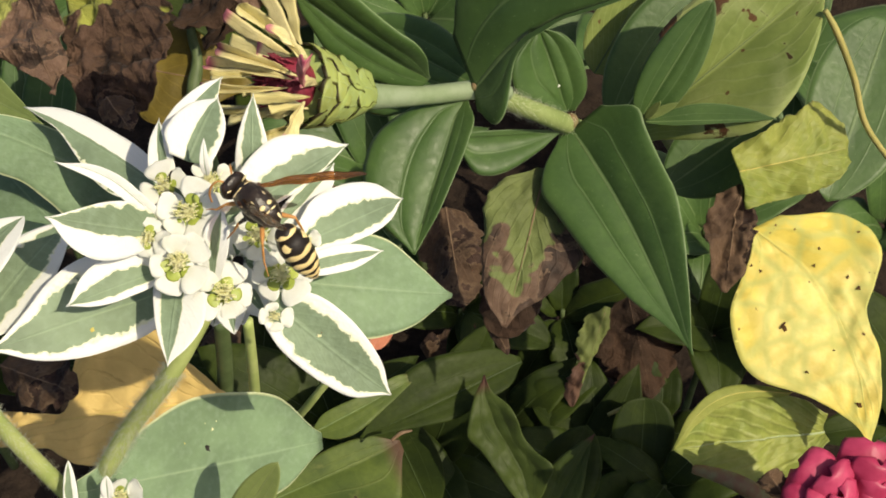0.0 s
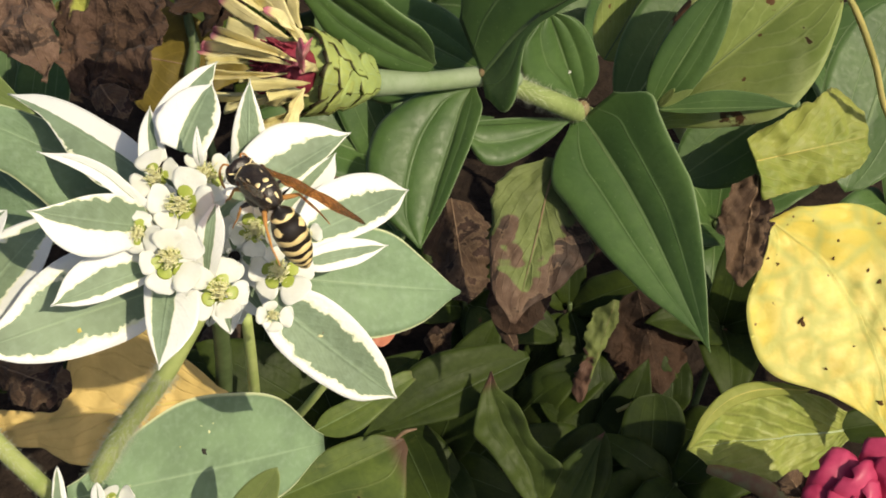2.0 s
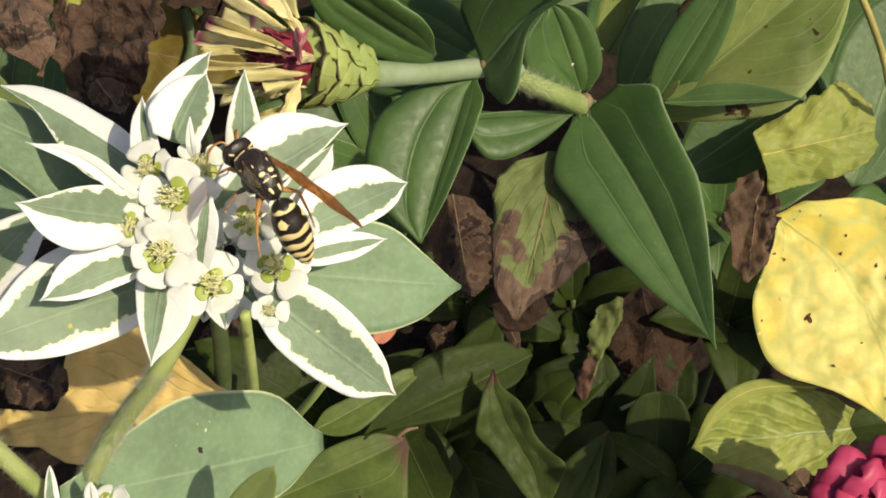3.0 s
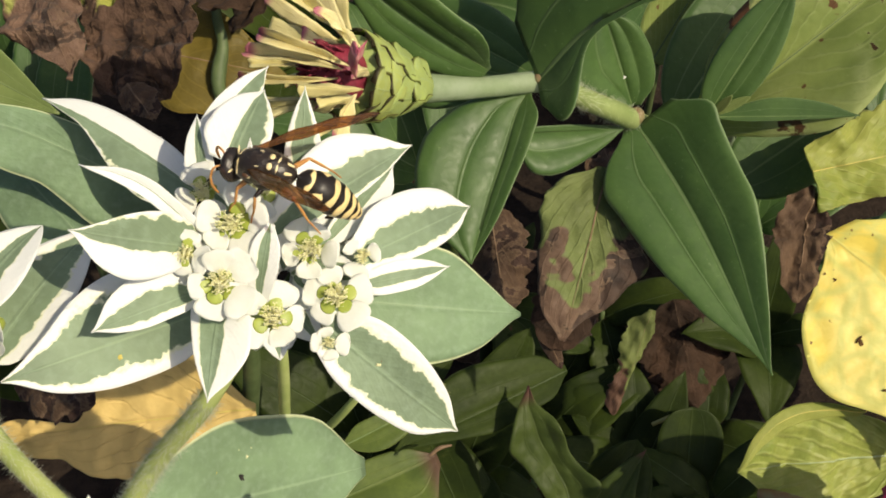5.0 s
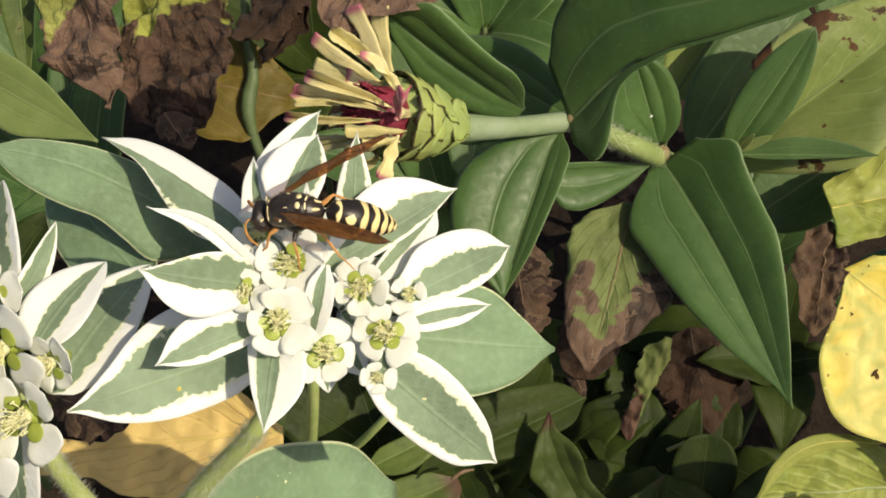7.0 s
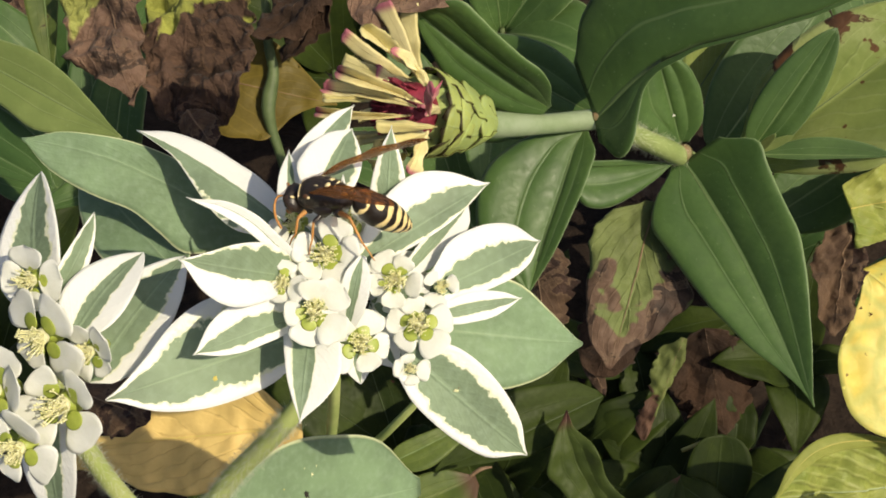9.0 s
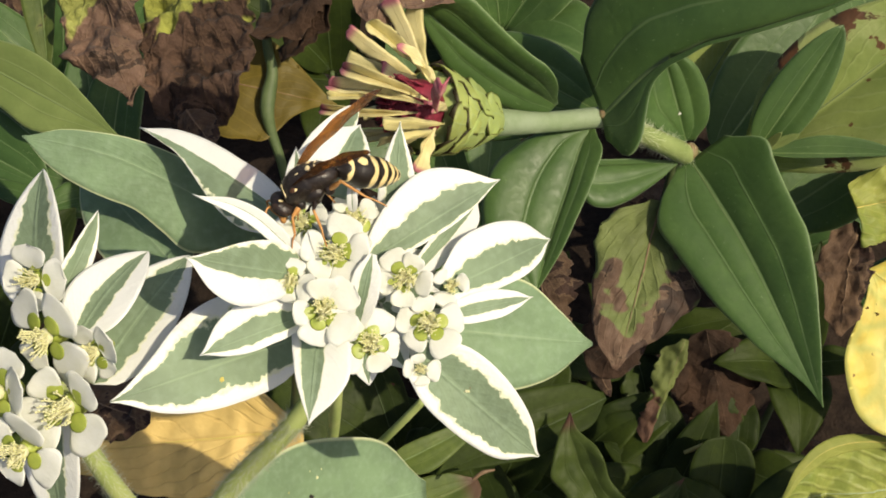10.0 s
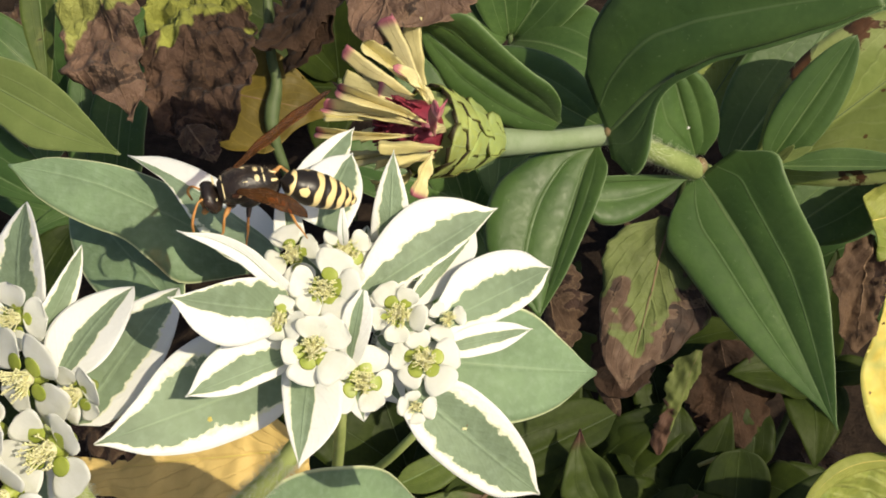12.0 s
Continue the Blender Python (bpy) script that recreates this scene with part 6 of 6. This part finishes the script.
    # legs: thigh, shin and foot
    for e in (-1, 1):
        for n, (hip, knee, ankle, toe) in enumerate((
            ((4.9, 0.8, -1.1), (6.0, 1.7, -1.6), (6.6, 2.3, -3.2), (7.6, 2.6, -4.4)),
            ((3.2, 1.0, -1.3), (3.6, 2.4, -1.6), (3.9, 3.0, -3.6), (4.3, 3.6, -5.2)),
            ((1.6, 0.9, -1.2), (-0.2, 2.3, -0.7), (-1.2, 3.0, -3.2), (-2.2, 3.3, -5.2)))):
            h, q, a, o = (Vector((v[0], v[1] * e, v[2])) for v in (hip, knee, ankle, toe))
            femur = hinged("leg", wasp, tube((h, h.lerp(q, 0.5), q), (0.26, 0.28, 0.16), 8)[:2], h, "chitin" if n == 1 else "wasp_orange", "jointed orange leg with a dark hip")
            piece("shin", femur, tube((q - h, q.lerp(a, 0.6) - h, a - h), (0.13, 0.155, 0.10), 8)[:2], "wasp_orange")
            piece("foot", femur, tube((a - h, a.lerp(o, 0.5) + Vector((0, 0, 0.15)) - h, o - h), (0.11, 0.09, 0.06), 6)[:2], "wasp_orange")
            piece("hip", femur, ball((0, 0, 0), (0.55, 0.50, 0.62), 6, 8), "chitin")
            legs.append(femur)
    return wasp, gaster, wings, feelers, legs


WASP, GASTER, WINGS, FEELERS, LEGS = make_wasp()


# ---- what moves ----
def motions():
    body = [
        (0.0, 5.78, 4.06, 6.50, 22.2, 4.7, 138.7),
        (0.5, 5.81, 3.97, 6.50, 21.0, -9.1, 141.9),
        (1.0, 5.30, 3.19, 6.50, 14.6, 19.6, 130.8),
        (1.5, 5.61, 5.09, 6.50, 17.3, 31.3, 135.3),
        (2.0, 5.78, 5.30, 6.50, 20.0, 28.7, 137.3),
        (2.5, 6.36, 4.83, 6.50, 27.9, 19.6, 126.4),
        (4.5, 4.04, 9.21, 5.75, 21.4, 7.7, 163.0),
        (5.0, 1.63, 10.01, 5.00, 23.8, 13.3, 168.4),
        (5.5, 1.19, 9.89, 5.00, 24.2, 18.8, 168.0),
        (6.0, 0.78, 9.76, 5.00, 26.8, 15.6, 173.6),
        (6.5, -0.82, 10.39, 5.00, 29.8, 18.6, -179.6),
        (7.0, -1.15, 10.88, 5.00, 32.8, 15.3, -176.4),
        (7.5, -1.79, 11.05, 4.25, 35.0, 14.6, -172.7),
        (9.5, -2.45, 11.59, 3.50, 52.5, 23.9, 174.5),
        (10.0, -4.80, 13.75, 4.25, 58.6, 15.4, -150.5),
        (10.5, -5.11, 13.51, 4.25, 56.4, 26.0, -148.3),
        (11.0, -2.98, 13.95, 4.25, 56.0, -8.3, -159.6),
        (11.5, -2.88, 12.95, 4.25, 29.4, 44.7, 150.0),
        (12.0, -9.41, 15.89, 2.00, 29.8, -11.4, -166.3),
    ]
    gaster = [
        (0.0, 0.00, 0.00, 0.00, 0.0, -43.6, 0.9),
        (0.5, 0.00, 0.00, 0.00, 0.0, -33.3, -0.8),
        (1.0, 0.00, 0.00, 0.00, 0.0, -58.9, 3.1),
        (1.5, 0.00, 0.00, 0.00, -0.0, -68.3, -19.7),
        (2.0, 0.00, 0.00, 0.00, 0.0, -68.8, -7.4),
        (2.5, 0.00, 0.00, 0.00, 0.0, -57.3, 15.5),
        (4.5, 0.00, 0.00, 0.00, 0.0, -50.4, -21.2),
        (5.0, 0.00, 0.00, 0.00, 0.0, -53.0, 3.2),
        (5.5, 0.00, 0.00, 0.00, 0.0, -54.2, 5.1),
        (6.0, 0.00, 0.00, 0.00, 0.0, -53.8, 11.9),
        (6.5, 0.00, 0.00, 0.00, 0.0, -48.3, 21.5),
        (7.0, 0.00, 0.00, 0.00, 0.0, -46.8, 17.8),
        (7.5, 0.00, 0.00, 0.00, 0.0, -46.3, 22.6),
        (9.5, 0.00, 0.00, 0.00, 0.0, -51.6, 53.3),
        (10.0, 0.00, 0.00, 0.00, 0.0, -48.9, 51.5),
        (10.5, 0.00, 0.00, 0.00, 0.0, -50.6, 56.4),
        (11.0, 0.00, 0.00, 0.00, 0.0, -47.0, 15.7),
        (11.5, 0.00, 0.00, 0.00, 0.0, -65.4, 85.0),
        (12.0, 0.00, 0.00, 0.00, -0.0, -28.3, -12.9),
    ]
    wing_right = [
        (0.0, 4.30, -1.15, 1.30, -38.7, 5.0, -126.1),
        (0.5, 4.30, -1.15, 1.30, -49.7, 4.5, -128.2),
        (1.0, 4.30, -1.15, 1.30, -34.3, 4.6, -132.3),
        (1.5, 4.30, -1.15, 1.30, -29.4, 21.7, -144.4),
        (2.0, 4.30, -1.15, 1.30, -32.3, 23.5, -154.0),
        (2.5, 4.30, -1.15, 1.30, -30.3, 13.4, -158.0),
        (4.5, 4.30, -1.15, 1.30, -33.6, 4.5, -163.0),
        (5.0, 4.30, -1.15, 1.30, -27.0, 3.9, -146.6),
        (5.5, 4.30, -1.15, 1.30, -23.9, 10.0, -139.8),
        (6.0, 4.30, -1.15, 1.30, -24.2, -0.2, -148.0),
        (6.5, 4.30, -1.15, 1.30, -19.1, -0.9, -145.0),
        (7.0, 4.30, -1.15, 1.30, -18.4, -2.7, -149.5),
        (7.5, 4.30, -1.15, 1.30, -16.6, -2.7, -154.4),
        (9.5, 4.30, -1.15, 1.30, -61.2, -5.8, -147.8),
        (10.0, 4.30, -1.15, 1.30, -54.7, -6.6, -161.7),
        (10.5, 4.30, -1.15, 1.30, -52.6, -1.4, -151.1),
        (11.0, 4.30, -1.15, 1.30, -59.0, -11.9, 177.2),
        (11.5, 4.30, -1.15, 1.30, -4.6, 15.4, -128.4),
        (12.0, 4.30, -1.15, 1.30, -27.1, -21.7, -161.2),
    ]
    wing_left = [
        (0.0, 4.30, 1.15, 1.30, 95.4, -51.0, 163.8),
        (0.5, 4.30, 1.15, 1.30, 111.2, -67.6, 150.5),
        (1.0, 4.30, 1.15, 1.30, 80.7, -46.9, 171.3),
        (1.5, 4.30, 1.15, 1.30, 104.2, -43.2, 176.3),
        (2.0, 4.30, 1.15, 1.30, 93.3, -40.1, 171.6),
        (2.5, 4.30, 1.15, 1.30, 98.7, -43.6, 160.7),
        (4.5, 4.30, 1.15, 1.30, 80.6, -51.2, 153.2),
        (5.0, 4.30, 1.15, 1.30, 63.0, -20.2, 160.0),
        (5.5, 4.30, 1.15, 1.30, 59.1, -23.8, 155.5),
        (6.0, 4.30, 1.15, 1.30, 63.5, -20.5, 154.6),
        (6.5, 4.30, 1.15, 1.30, 66.6, -1.0, 165.2),
        (7.0, 4.30, 1.15, 1.30, 69.6, 6.3, 166.4),
        (7.5, 4.30, 1.15, 1.30, 75.9, 17.0, 176.9),
        (9.5, 4.30, 1.15, 1.30, -4.8, -13.4, 162.7),
        (10.0, 4.30, 1.15, 1.30, -0.4, -7.8, 150.2),
        (10.5, 4.30, 1.15, 1.30, 1.3, -2.5, 172.8),
        (11.0, 4.30, 1.15, 1.30, 0.9, -14.7, 128.2),
        (11.5, 4.30, 1.15, 1.30, 57.7, -31.9, 151.3),
        (12.0, 4.30, 1.15, 1.30, -3.5, -32.2, 121.0),
    ]
    def place(r):
        return pose(r[1] * MM, r[2] * MM, r[3] * MM, r[4], r[5], r[6])
    walk(WASP, [(r[0], BED @ place(r)) for r in body])
    walk(GASTER, [(r[0], place(r)) for r in gaster])
    walk(WINGS[0], [(r[0], place(r)) for r in wing_right])
    walk(WINGS[1], [(r[0], place(r)) for r in wing_left])
    # feelers tap and legs shift a little as it feeds
    for k, ob in enumerate(FEELERS):
        h = HINGES[ob] * MM
        walk(ob, [(0.5 * i, pose(*h, 6 * math.sin(2.1 * i + k), 14 * math.sin(1.7 * i + 2 * k), 10 * math.sin(1.3 * i + k))) for i in range(25)])
    for k, ob in enumerate(LEGS):
        h = HINGES[ob] * MM
        walk(ob, [(0.5 * i, pose(*h, 4 * math.sin(1.1 * i + k), 5 * math.sin(0.9 * i + 1.7 * k), 9 * math.sin(0.8 * i + 2.3 * k))) for i in range(25)])


motions()
